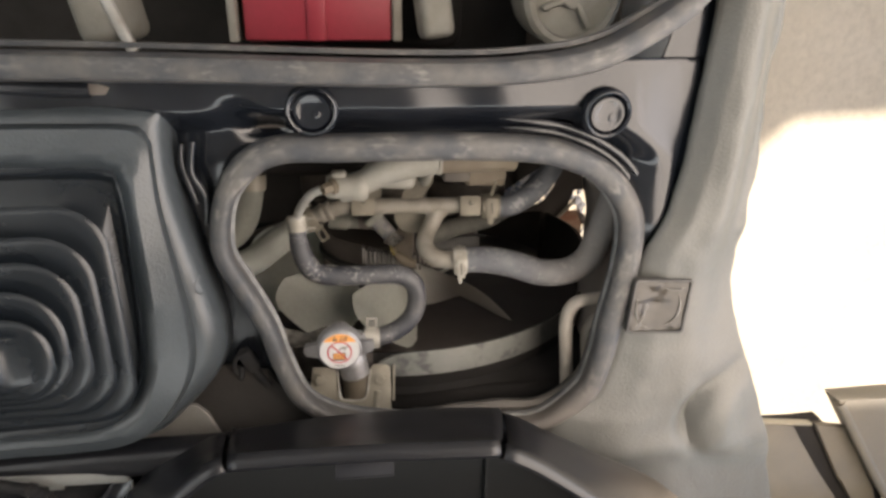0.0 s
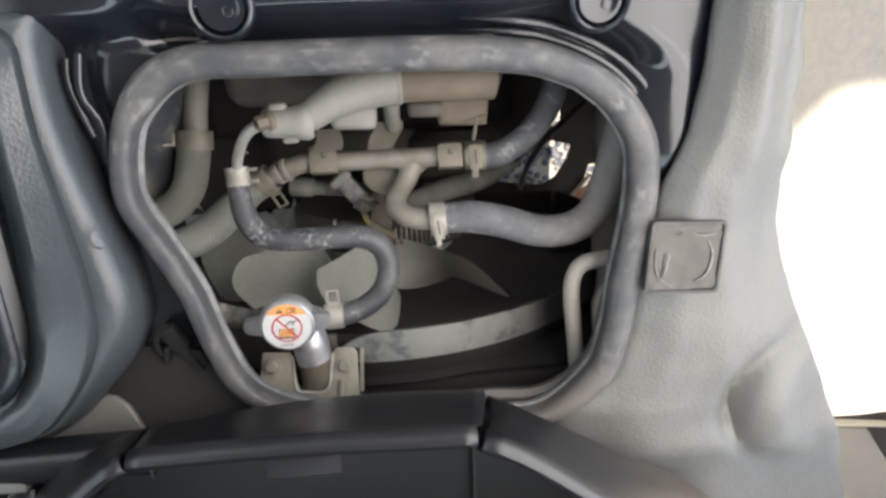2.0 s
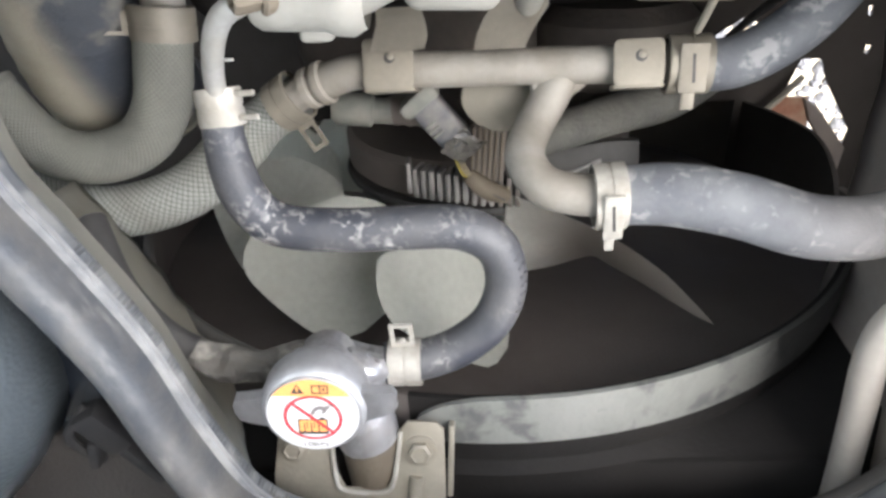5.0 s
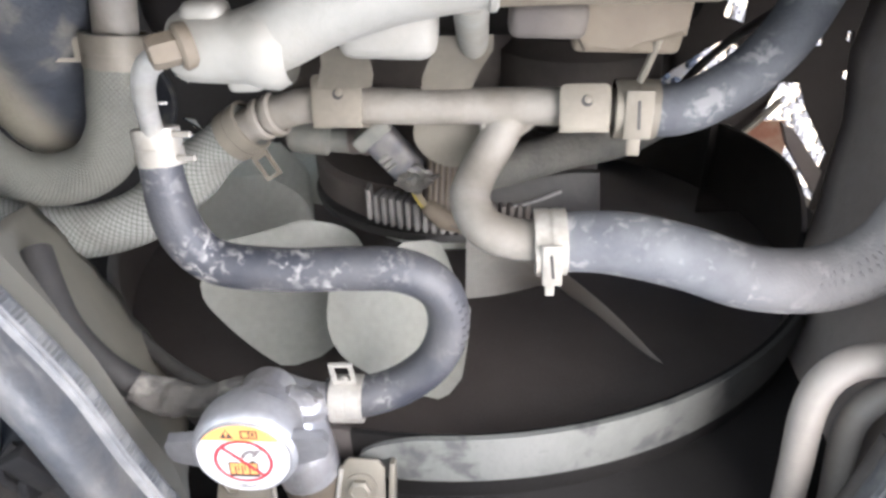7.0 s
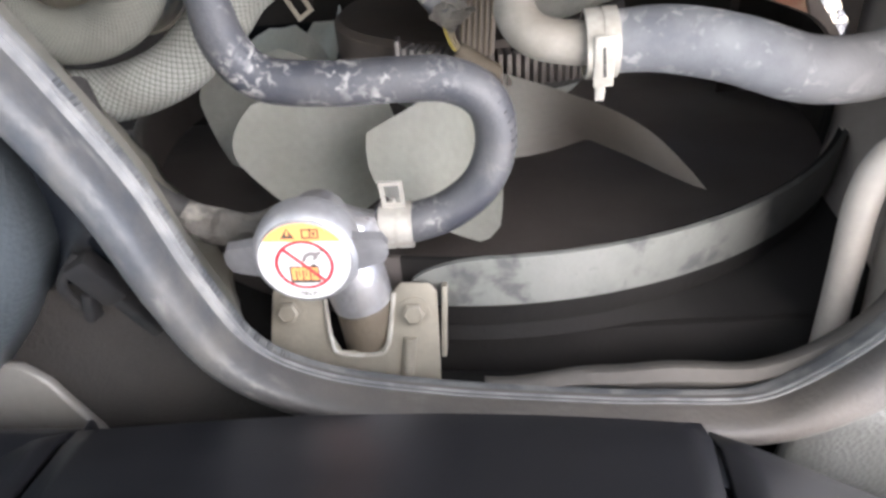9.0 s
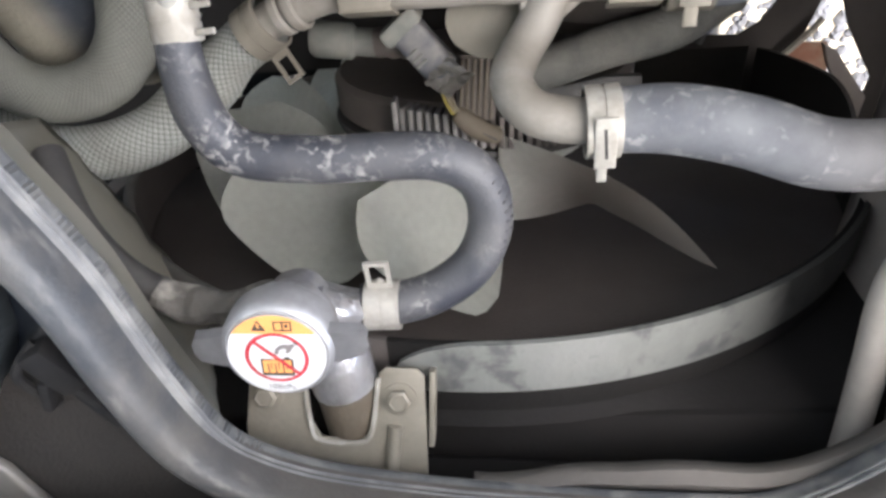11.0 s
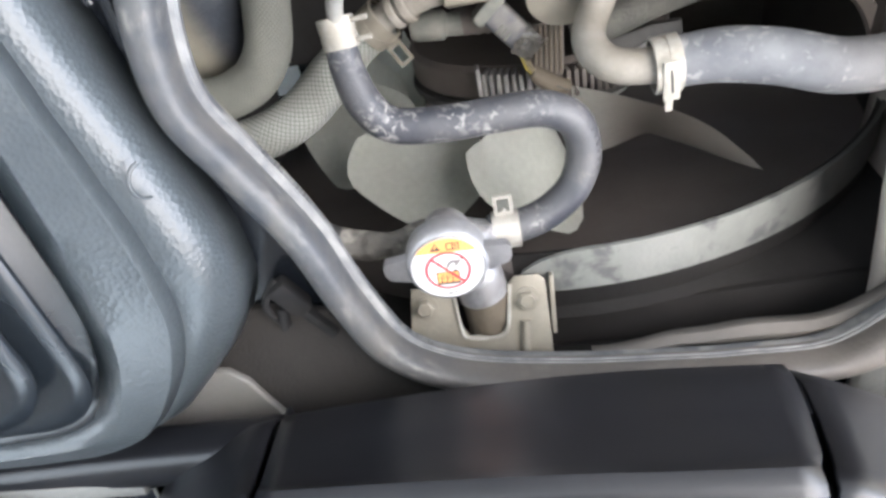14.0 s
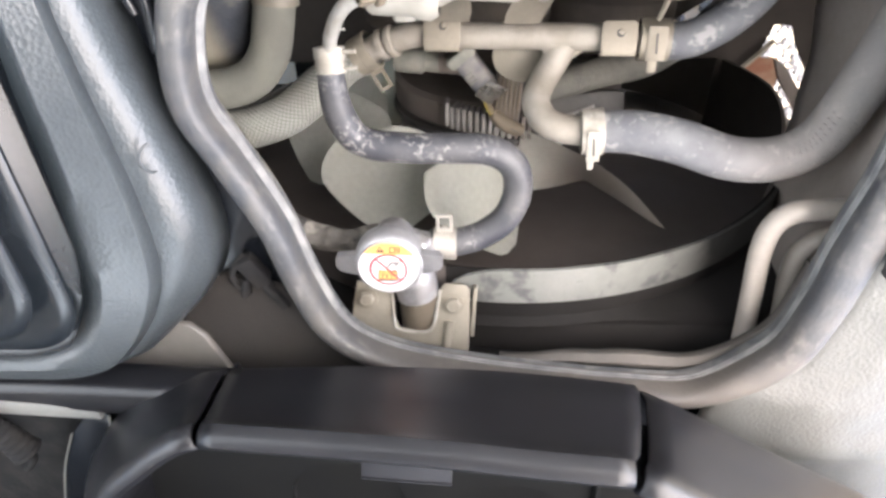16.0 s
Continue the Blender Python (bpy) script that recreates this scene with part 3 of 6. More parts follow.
def build_floor():
    bm = bmesh.new()
    inner = rim_path(0.004)
    n, steps = len(inner), 30
    rings = [[bm.verts.new((p.x, p.y, 0.560 + 0.016 * front_share(p))) for p in inner], [bm.verts.new((p.x, p.y, 0.578)) for p in inner]]
    box = (-0.62, -0.46, 0.250, 0.195)
    for s in range(1, steps + 1):
        ring = []
        for p in inner:
            d = Vector((p.x + 0.005, p.y + 0.03, 0))
            k = min((box[2] if d.x > 0 else box[0]) / d.x if abs(d.x) > 1e-5 else 99, ((box[3] + 0.03 if d.y > 0 else box[1] + 0.03)) / d.y if abs(d.y) > 1e-5 else 99)
            e = Vector((-0.005 + d.x * k, -0.03 + d.y * k, 0))
            q = p.lerp(e, (s / steps) ** 1.5)
            ring.append(bm.verts.new((q.x, q.y, floor_height(q.x, q.y))))
        rings.append(ring)
    for a, b in zip(rings[1:], rings[2:]):
        for j in range(n):
            k = (j + 1) % n
            bm.faces.new((a[j], a[k], b[k], b[j]))
    turn = bmesh.new()
    low, top = ([turn.verts.new(v.co) for v in ring] for ring in rings[:2])
    for j in range(n):
        turn.faces.new((low[j], low[(j + 1) % n], top[(j + 1) % n], top[j]))
    bmesh.ops.solidify(turn, geom=list(turn.faces), thickness=0.002)
    for v in rings[0]:
        bm.verts.remove(v)
    ob = part("floor", bm, M_BLACK)
    part("return_flange", turn, M_BAY, ob, "dusty turned-down edge of the hatch opening")
    mod = ob.modifiers.new("thick", "SOLIDIFY")
    mod.thickness, mod.offset = 0.002, -1
    for z0, off, r in ((0.5865, 0.0165, 0.0040), (0.5905, 0.0245, 0.0035)):
        run = [p for p in rim_path(off, z0, 0.004) if p.x > 0.05 and p.y > -0.01]
        part("pressed_bead", sweep(bmesh.new(), run, circle(r, 10), scales=lambda s: min(1.0, 5 * s + 0.05, 5 * (1 - s) + 0.05)), M_BLACK, ob)
    tagged(ob, "gloss black painted pressed-steel cab floor round the hatch", "floor", kind="structure")


def build_strip():
    """Edge trim of the hatch: a flat bulb outside, a thin lip and the ribbed leg of its channel inside."""
    strip = thing("weatherstrip", "dusty grey rubber seal round the open engine hatch", "weatherstrip")
    bulb = [(-0.0105, -0.018), (-0.0125, -0.007), (-0.0122, 0.0), (-0.0104, 0.0046), (-0.0060, 0.0080), (-0.0010, 0.0088), (0.0028, 0.0072), (0.0050, 0.0030), (0.0055, -0.004), (0.0048, -0.011), (0.003, -0.018)]
    lip_profile = [(0.002, -0.0088), (0.0066, -0.0090), (0.0078, -0.0094), (0.0079, -0.0102), (0.0064, -0.0106), (0.0054, -0.0112), (0.0064, -0.0118), (0.0080, -0.0121), (0.0080, -0.0130), (0.0064, -0.0134), (0.002, -0.0134)]
    leg = [(0.001, -0.0128), (0.0046, -0.0132), (0.0060, -0.0144), (0.0062, -0.0180), (0.0060, -0.0205), (0.0046, -0.0222), (0.001, -0.0222)]
    bulb = [(v.x, v.y) for v in spline([(u, w, 0) for u, w in bulb[:-1]], 0.0016)] + [bulb[-1]]
    path = rim_path(0.0, RIM_Z, 0.0012)
    n = len(path)
    run = [0.0]
    for i in range(n):
        run.append(run[-1] + (path[(i + 1) % n] - path[i]).length)
    for name, profile, mat in (("seal_bulb", bulb, M_STRIP), ("seal_lip", lip_profile, M_SEAL_LIP), ("channel_leg", leg, M_SEAL_LEG)):
        bm = sweep(bmesh.new(), path, profile, closed=True, up=Vector((0, 0, 1)))
        bm.verts.ensure_lookup_table()
        for i, p in enumerate(path):
            t = (path[(i + 1) % n] - path[i - 1]).normalized()
            inside = Vector((t.y, -t.x, 0))
            front, right = front_share(p), smooth(0.10, 0.165, p.x)
            broad = max(smooth(0.070, 0.105, p.y), right)
            ribbed = (1 - smooth(-0.13, -0.10, p.x)) * (1 - smooth(-0.03, 0.02, p.y))
            for j, (u, v) in enumerate(profile):
                co = bm.verts[i * len(profile) + j].co
                if name == "seal_bulb":
                    d = u * (1.3 * broad - 0.25 * front * (1 - right)) if u > 0 else 0.0
                else:
                    d = 0.005 * broad - 0.0036 * front * (1 - right)
                    if name == "channel_leg" and 0 < j < 5:
                        d += 0.0006 * ribbed * math.sin(run[i] * 2 * math.pi / 0.0027)
                co += inside * d
        part(name, bm, mat, strip)


def build_flange():
    """Brown dusty sheet edge inside the front of the hatch."""
    inner, bm, rows = rim_path(-0.0005), bmesh.new(), []
    for p in inner:
        if p.y < -0.10 and p.x > -0.025 and p.x < 0.185:
            p = p + Vector((0, 0, 0.005 * (1 - smooth(-0.02, 0.035, p.x))))
            w = 0.0005 + 0.0065 * smooth(-0.02, 0.04, p.x) + 0.0055 * math.exp(-((p.x - 0.085) / 0.035) ** 2)
            d = Vector((0.02 - p.x, 0.0 - p.y, 0)).normalized()
            rows.append([bm.verts.new(v) for v in (p + Vector((0, 0, 0.577)), p + d * (w * 0.5) + Vector((0, 0, 0.578)), p + d * w + Vector((0, 0, 0.574)), p + d * w + Vector((0, 0, 0.568)))])
    for a, c in zip(rows, rows[1:]):
        for k in range(3):
            bm.faces.new((a[k], a[k + 1], c[k + 1], c[k]))
    ob = part("hatch_flange", bm, M_FLANGE)
    mod = ob.modifiers.new("thick", "SOLIDIFY")
    mod.thickness = 0.0015
    tagged(ob, "brown dusty sheet-metal flange along the hatch front edge", "flange", kind="structure")


build_ground()
build_gravel()
build_cab()
build_shade_roof()
build_rocker()
build_flange()
build_floor()
build_strip()


# ---- carpet, sill, plugs ----
def polyline(pts, t):
    """Point at fraction t along a polyline of 2D points."""
    s = t * (len(pts) - 1)
    i = min(int(s), len(pts) - 2)
    f = s - i
    return pts[i][0] + (pts[i + 1][0] - pts[i][0]) * f, pts[i][1] + (pts[i + 1][1] - pts[i][1]) * f


MAT_IN = [(.246, .50), (.245, .30), (.243, .22), (.240, .16), (.236, .10), (.228, .05), (.213, .01), (.206, -.03), (.197, -.075), (.190, -.12), (.172, -.168), (.128, -.200), (.118, -.26), (.110, -.42)]
MAT_OUT = [(.312, .50), (.308, .30), (.302, .22), (.299, .16), (.304, .10), (.306, .05), (.308, .01), (.312, -.03), (.326, -.075), (.345, -.12), (.366, -.168), (.385, -.21), (.415, -.28), (.46, -.42)]


def build_mat():
    bm = bmesh.new()
    nu, nv = 46, 120
    rows = []
    for j in range(nv + 1):
        t = j / nv
        a, b = polyline(MAT_IN, t), polyline(MAT_OUT, t)
        row = []
        for i in range(nu + 1):
            u = i / nu
            k = min(u / 0.82, 1.0)
            x, y = a[0] + (b[0] - a[0]) * k, a[1] + (b[1] - a[1]) * k
            z = 0.600 + 0.010 * smooth(0.0, 0.3, k) - 0.006 * smooth(0.5, 1.0, k) + 0.014 * smooth(-0.04, 0.05, y)
            s = x - 0.290 - 0.9 * (y + 0.21) ** 2 / 0.1
            env = math.exp(-((y + 0.205) / 0.05) ** 2)
            z += env * (0.013 * math.exp(-((s - 0.040) / 0.024) ** 2) - 0.014 * math.exp(-(s / 0.011) ** 2))
            z += 0.003 * bump(x, y, 0.28, -0.245, 0.12, 0.014) - 0.016 * smooth(-0.24, -0.30, y)
            z += 0.004 * noise.noise((x * 14, y * 14, 0.3)) + 0.0012 * noise.noise((x * 45, y * 45, 2.0))
            z += 0.012 * bump(x, y, 0.275, 0.2, 0.02, 0.2)
            z += 0.008 * smooth(0.5, 0.85, k) * max(0.0, noise.noise((y * 24, k * 3, 0.5))) * smooth(0.0, 0.06, y)
            if u > 0.82:
                d = (u - 0.82) / 0.18
                x += 0.012 * math.sin(d * math.pi / 2) + 0.004 * noise.noise((y * 25, 4.0, 0))
                z -= 0.05 * (1 - math.cos(d * math.pi / 2)) + 0.02 * d
            if k < 0.06:
                z -= 0.005 * (1 - k / 0.06)
            row.append(bm.verts.new((x, y, z)))
        rows.append(row)
    for a, b in zip(rows, rows[1:]):
        for i in range(nu):
            bm.faces.new((a[i], a[i + 1], b[i + 1], b[i]))
    ob = part("floor_mat", bm, M_VINYL)
    mod = ob.modifiers.new("thick", "SOLIDIFY")
    mod.thickness, mod.offset = 0.004, -1
    tagged(ob, "grained grey vinyl floor mat creased over the door sill", "floor mat")


def build_patch():
    """Square access window let into the mat."""
    p = thing("access_cover", "small square dark cover with crinkled clear film set in the mat", "cover")
    m = basis((0.2300, -0.0525, 0.6150), (0.999, -0.06, -0.01), (0.06, 1, 0))
    bm = bmesh.new()
    o, i = rounded(0.064, 0.062, 0.004, 3), rounded(0.059, 0.057, 0.003, 3)
    lo = [[bm.verts.new(m @ Vector((x, y, z))) for x, y in r] for r, z in ((o, -0.006), (o, 0.0015), (i, 0.0015), (i, -0.004))]
    for a, b in zip(lo, lo[1:]):
        for k in range(len(a)):
            bm.faces.new((a[k], a[(k + 1) % len(a)], b[(k + 1) % len(a)], b[k]))
    part("frame", bm, M_DARK, p)
    bm = bmesh.new()
    g = [[bm.verts.new(m @ Vector((-0.0294 + 0.0588 * a / 20, -0.0284 + 0.0568 * b / 20, -0.0008 - 0.0030 * math.exp(-((a - 9.5) / 5.5) ** 2 - ((b - 9) / 6.5) ** 2) + 0.0022 * abs(noise.noise((a * 0.22, b * 0.35, 9))) * min(1.0, ((a - 9.5) / 9) ** 2 + ((b - 9) / 9) ** 2)))) for a in range(21)] for b in range(21)]
    for a, b in zip(g, g[1:]):
        for k in range(20):
            bm.faces.new((a[k], a[k + 1], b[k + 1], b[k]))
    part("film", bm, M_FILM, p, "crinkled translucent grey film")
    for pts in ([(-.026, .010), (-.025, -.006), (-.020, -.018), (-.008, -.025)], [(.010, -.022), (.020, -.014), (.023, .002), (.018, .014)], [(-.022, -.022), (-.016, -.012), (-.014, .004)], [(.002, .022), (.012, .019), (.024, .021)]):
        part("fold", tube([m @ Vector((x, y, 0.0004)) for x, y in pts], 0.0007, 6, 0.003, lambda s: 0.25 + math.sin(s * math.pi)), M_CRINKLE, p)


def build_plug(x, y, z):
    ring = thing("floor_plug", "round black steel plug pressed in the painted floor", "plug", "floor plugs")
    axis = (0, -0.1, 1)
    part("rim", turned([(0.0232, -0.006), (0.0226, 0.0002), (0.0214, 0.0022), (0.0200, 0.0028), (0.0186, 0.0020), (0.0176, -0.0005), (0.0172, -0.004)], (x, y, z), axis, 40), M_BLACK, ring)
    part("button", turned([(0.0171, -0.004), (0.0165, -0.0005), (0.0152, 0.0012), (0.0132, 0.0014), (0.0118, 0.0006), (0.0, 0.0004)], (x, y, z), axis, 40), M_BLACK, ring)
    part("dimple", turned([(0.0042, -0.0005), (0.0036, 0.0006), (0.0022, 0.0011), (0.0, 0.0012)], (x + 0.004, y - 0.003, z), axis, 16), M_BLACK, ring)


def build_sill():
    """Stepped door sill: two flat plates with a dark channel between them, a raised tread, an edge strip coloured as
    sunlit.
    """
    s = thing("door_sill", "tan dusty plastic step and sill trim below the door opening", "sill")
    part("channel", slab([(0.515, -0.372), (0.600, -0.378), (0.645, -0.376), (0.81, -0.54), (0.90, -0.95), (0.54, -0.95)], 0.016, pose(0, 0, 0.402), 0.002), M_PAD, s, "dark dirty channel between the sill plates")
    part("sill_plate", slab([(0.515, -0.368), (0.594, -0.380), (0.648, -0.460), (0.708, -0.538), (0.74, -0.60), (0.55, -0.60)], 0.012, pose(0, 0, 0.418), 0.004), M_TAN, s)
    part("sill_plate", slab([(0.632, -0.381), (0.690, -0.392), (0.777, -0.529), (0.81, -0.60), (0.765, -0.60), (0.735, -0.532), (0.705, -0.502)], 0.012, pose(0, 0, 0.418), 0.004), M_TAN, s)
    part("tread", slab([(0.634, -0.318), (0.729, -0.323), (1.1, -0.334), (1.1, -0.60), (0.84, -0.60), (0.774, -0.514), (0.746, -0.475), (0.678, -0.377)], 0.037, pose(0, 0, 0.418), 0.009), M_TAN, s)
    part("upstand", block((0.10, 0.004, 0.012), pose(0.568, -0.366, 0.434, 0, 0, -8), 0.0015), M_SILL_SUNLIT, s, "pale upstand along the sill edge")
    part("nosing", tube([(0.644, -0.327, 0.4490), (0.681, -0.379, 0.4490), (0.749, -0.477, 0.4490), (0.777, -0.516, 0.4490), (0.836, -0.59, 0.4490)], 0.0080, 12, 0.01), M_TAN, s, "worn rounded nosing of the tread")
    part("edge_strip", slab([(0.50, -0.535), (0.80, -0.553), (1.1, -0.565), (1.1, -0.66), (0.50, -0.66)], 0.026, pose(0, 0, 0.434), 0.005), M_SILL_SUNLIT, s, "beige edge strip with sunlight in its colour")


# ---- rear hatch seen past the cross member ----
def build_rear_hatch():
    seal = thing("rear_hatch_seal", "grey rubber seal along the edge of the rear hatch", "weatherstrip")
    bulb = [(-0.0110, -0.016), (-0.0115, 0.0), (-0.0085, 0.0085), (-0.0035, 0.0115), (0.0035, 0.0115), (0.0085, 0.0085), (0.0115, 0.0), (0.0110, -0.016)]
    path = spline([(-.56, .197, .624), (-.34, .193, .624), (-.21, .190, .624), (-.04, .185, .625), (.055, .186, .627), (.128, .196, .63), (.176, .219, .632), (.213, .248, .634), (.235, .30, .634), (.238, .46, .634)], 0.008)
    part("seal_bulb", sweep(bmesh.new(), path, bulb, up=Vector((0, 0, 1))), M_STRIP, seal)
    part("seal_lip", sweep(bmesh.new(), [v + Vector((0, 0.016, -0.012)) for v in path], [(-0.002, -0.010), (-0.002, 0.002), (0.002, 0.002), (0.002, -0.010)], up=Vector((0, 0, 1))), M_STRIP, seal)
    box = thing("air_cleaner", "red ribbed plastic air cleaner box in the rear engine bay", "air cleaner")
    part("lid", block((0.150, 0.30, 0.05), pose(-0.106, 0.352, 0.445), 0.005), M_RED, box)
    part("rib", block((0.020, 0.30, 0.010), pose(-0.108, 0.352, 0.470), 0.004), M_RED, box)
    part("edge_strip", block((0.010, 0.30, 0.055), pose(-0.026, 0.352, 0.447), 0.003), M_PIPE, box)
    part("side_bracket", block((0.008, 0.30, 0.06), pose(-0.190, 0.352, 0.450), 0.002), M_CAST, box)
    r = thing("throttle_body", "round pale cast throttle body with raised webs", "throttle body")
    part("housing", turned([(0.052, -0.06), (0.052, -0.004), (0.047, 0.0), (0.042, -0.001), (0.040, -0.006), (0.0, -0.006)], (0.153, 0.247, 0.50), (0, -0.1, 1)), M_CAST, r)
    for a in (20, 110, 200, 300):
        m = pose(0.153, 0.247, 0.498) @ pose(0, 0, 0, 0, 0, a) @ pose(0.018, 0, 0)
        part("web", block((0.034, 0.006, 0.008), m, 0.0025), M_CAST, r)
    part("hub", turned([(0.012, -0.004), (0.012, 0.003), (0.008, 0.005), (0, 0.005)], (0.153, 0.247, 0.497), (0, 0, 1)), M_CAST, r)
    t = thing("reservoir", "cream translucent plastic reservoir under the rear hatch", "reservoir")
    part("tank", block((0.045, 0.20, 0.09), pose(-0.320, 0.30, 0.46, 0, 0, 10), 0.012, segs=3), M_CAST, t)
    part("leg", block((0.03, 0.06, 0.27), pose(-0.320, 0.30, 0.285), 0.006), M_DARK, t)
    part("strap", tube([(-.278, .195, .505), (-.300, .25, .50), (-.330, .34, .49)], 0.006), M_BRIGHT, t)
    c = thing("cable_bracket", "cream cast bracket beside the red box", "bracket")
    part("arm", block((0.035, 0.16, 0.03), pose(0.004, 0.285, 0.475, 0, 12, 8), 0.008, segs=3), M_CAST, c)


# ---- gear lever console ----
def outline3(pts, z, step=0.012):
    return [Vector((p.x, p.y, z)) for p in spline([(x, y, 0) for x, y in pts], step)]


def resample(pts, n):
    d = [0.0]
    for a, b in zip(pts, pts[1:]):
        d.append(d[-1] + (b - a).length)
    out, i = [], 0
    for k in range(n):
        s = d[-1] * k / (n - 1)
        while i < len(d) - 2 and d[i + 1] < s:
            i += 1
        f = (s - d[i]) / max(d[i + 1] - d[i], 1e-9)
        out.append(pts[i].lerp(pts[i + 1], f))
    return out


def build_console():
    c = thing("gear_console", "blue-grey vinyl gear lever console with a ribbed rubber boot", "gear console")
    loops = [
        ([(-.62, .166), (-.40, .166), (-.238, .165), (-.2295, .150), (-.229, .085), (-.215, .006), (-.205, -.054), (-.213, -.098), (-.25, -.143), (-.30, -.176), (-.40, -.180), (-.62, -.18)], .576),
        ([(-.62, .163), (-.40, .163), (-.242, .160), (-.233, .146), (-.233, .085), (-.219, .006), (-.210, -.054), (-.218, -.096), (-.253, -.138), (-.30, -.170), (-.40, -.174), (-.62, -.174)], .604),
        ([(-.62, .136), (-.40, .136), (-.262, .134), (-.247, .121), (-.248, .083), (-.247, .02), (-.2475, -.03), (-.255, -.078), (-.279, -.128), (-.312, -.150), (-.40, -.152), (-.62, -.152)], .636),
        ([(-.62, .128), (-.40, .128), (-.268, .126), (-.254, .115), (-.255, .080), (-.255, .02), (-.2565, -.03), (-.263, -.076), (-.285, -.122), (-.315, -.142), (-.40, -.145), (-.62, -.145)], .640),
        ([(-.62, .117), (-.40, .117), (-.278, .115), (-.266, .106), (-.265, .078), (-.267, .02), (-.269, -.03), (-.275, -.074), (-.295, -.115), (-.32, -.132), (-.40, -.136), (-.62, -.136)], .637),
        ([(-.62, .100), (-.40, .100), (-.290, .099), (-.279, .090), (-.278, .07), (-.279, .02), (-.281, -.03), (-.285, -.07), (-.302, -.105), (-.327, -.120), (-.40, -.124), (-.62, -.124)], .622),
    ]
    rings = [resample(outline3(p, z), 90) for p, z in loops]
    for at, share, z in ((2, 0.50, 0.6255), (3, 0.62, 0.6325)):  # the flank rounds over into the ridge
        rings.insert(at, [a.lerp(b, share) * 1.0 for a, b in zip(rings[1], rings[-4])])
        for v in rings[at]:
            v.z = z
    for name, some, mat in (("cover", rings[:3], M_LEATHER), ("cover_ridge", rings[2:7], M_LEATHER), ("cover_well", rings[6:], M_BELLOWS)):
        bm = bmesh.new()
        vs = [[bm.verts.new(v + Vector((0, 0, 0.0012 * noise.noise(v * 40)))) for v in r] for r in some]
        for a, b in zip(vs, vs[1:]):
            for j in range(89):
                bm.faces.new((a[j], a[j + 1], b[j + 1], b[j]))
        ob = part(name, bm, mat, c)
        mod = ob.modifiers.new("thick", "SOLIDIFY")
        mod.thickness, mod.offset = 0.003, -1
    folds = [(-.269, .111, -.134, .617), (-.279, .088, -.118, .642), (-.288, .068, -.098, .658), (-.297, .053, -.080, .673), (-.305, .036, -.064, .688), (-.312, .018, -.052, .700)]
    loops = []
    for k, (xr, yt, yb, z) in enumerate(folds):
        for g, dz in ((0.012, -0.006), (0.004, -0.001), (0.0005, 0.002), (0.0, 0.0045), (0.0015, 0.007), (0.006, 0.0088), (0.012, 0.0080)):
            xl = -0.80 - xr + 0.012
            w, h = xr - xl - 2 * g, yt - yb - 2 * g
            loops.append([Vector((x + (xr + xl) / 2, y + (yt + yb) / 2, z + dz)) for x, y in rounded(w, h, min(0.040 if k else 0.018, h * 0.42), 8)])
    xr, yt, yb, z = folds[-1]
    for g, dz in ((0.012, 0.012), (0.02, 0.02), (0.026, 0.05), (0.028, 0.09)):
        loops.append([Vector((x - 0.40, y - 0.018, z + dz)) for x, y in rounded(0.145 - 2 * g, 0.062 - g, 0.014, 8)])
    part("bellows", loft(loops), M_BELLOWS, c, "blue-black ribbed rubber gear boot")
    arc = [Vector((-0.2185, 0.000, 0.6170)) + Vector((-0.6, 0, 0.8)) * (0.0080 * math.cos(a)) + Vector((0, 1, 0)) * (0.0085 * math.sin(a)) for a in (radians(-80 + 14 * k) for k in range(13))]
    part("embossed_mark", sweep(bmesh.new(), arc, circle(0.0009, 6)), M_CONSOLE, c)


# ---- dashboard tray ----
def lip(name, edge, low, parent, mat, z_edge=0.722, z_low=0.656, z_in=0.657):
    """Rounded lip between the tray's upper edge and its lower edge."""
    n = 26
    E = resample(spline([(x, y, 0) for x, y in edge], 0.006), n)
    L = resample(spline([(x, y, 0) for x, y in low], 0.006), n)
    bm = bmesh.new()
    rings = []
    for i in range(n):
        t = (E[min(i + 1, n - 1)] - E[max(i - 1, 0)]).normalized()
        inn = Vector((t.y, -t.x, 0))
        if inn.y > 0.2:
            inn = -inn
        e, l = E[i], L[i]
        ring = [l + inn * 0.03 + Vector((0, 0, z_low - 0.012)), l + Vector((0, 0, z_low - 0.010)), l - inn * 0.003 + Vector((0, 0, z_low)), l.lerp(e, 0.30) - inn * 0.004 + Vector((0, 0, z_low + (z_edge - z_low) * 0.36))]
        ring += [l.lerp(e, 0.68) - inn * 0.004 + Vector((0, 0, z_low + (z_edge - z_low) * 0.72)), e - inn * 0.0060 + Vector((0, 0, z_edge - 0.0105)), e - inn * 0.0040 + Vector((0, 0, z_edge - 0.0045)), e - inn * 0.0010 + Vector((0, 0, z_edge - 0.0012)), e + inn * 0.003 + Vector((0, 0, z_edge)), e + inn * 0.007 + Vector((0, 0, z_edge - 0.0018)), e + inn * 0.010 + Vector((0, 0, z_edge - 0.009)), e + inn * 0.018 + Vector((0, 0, 0.657 + (z_in - 0.657) * smooth(0.08, 0.26, i / n)))]
        rings.append([bm.verts.new(v) for v in ring])
    for a, b in zip(rings, rings[1:]):
        for j in range(len(a) - 1):
            bm.faces.new((a[j], a[j + 1], b[j + 1], b[j]))
    ob = part(name, bm, mat, parent)
    mod = ob.modifiers.new("thick", "SOLIDIFY")
    mod.thickness, mod.offset = 0.0025, -1
    return ob


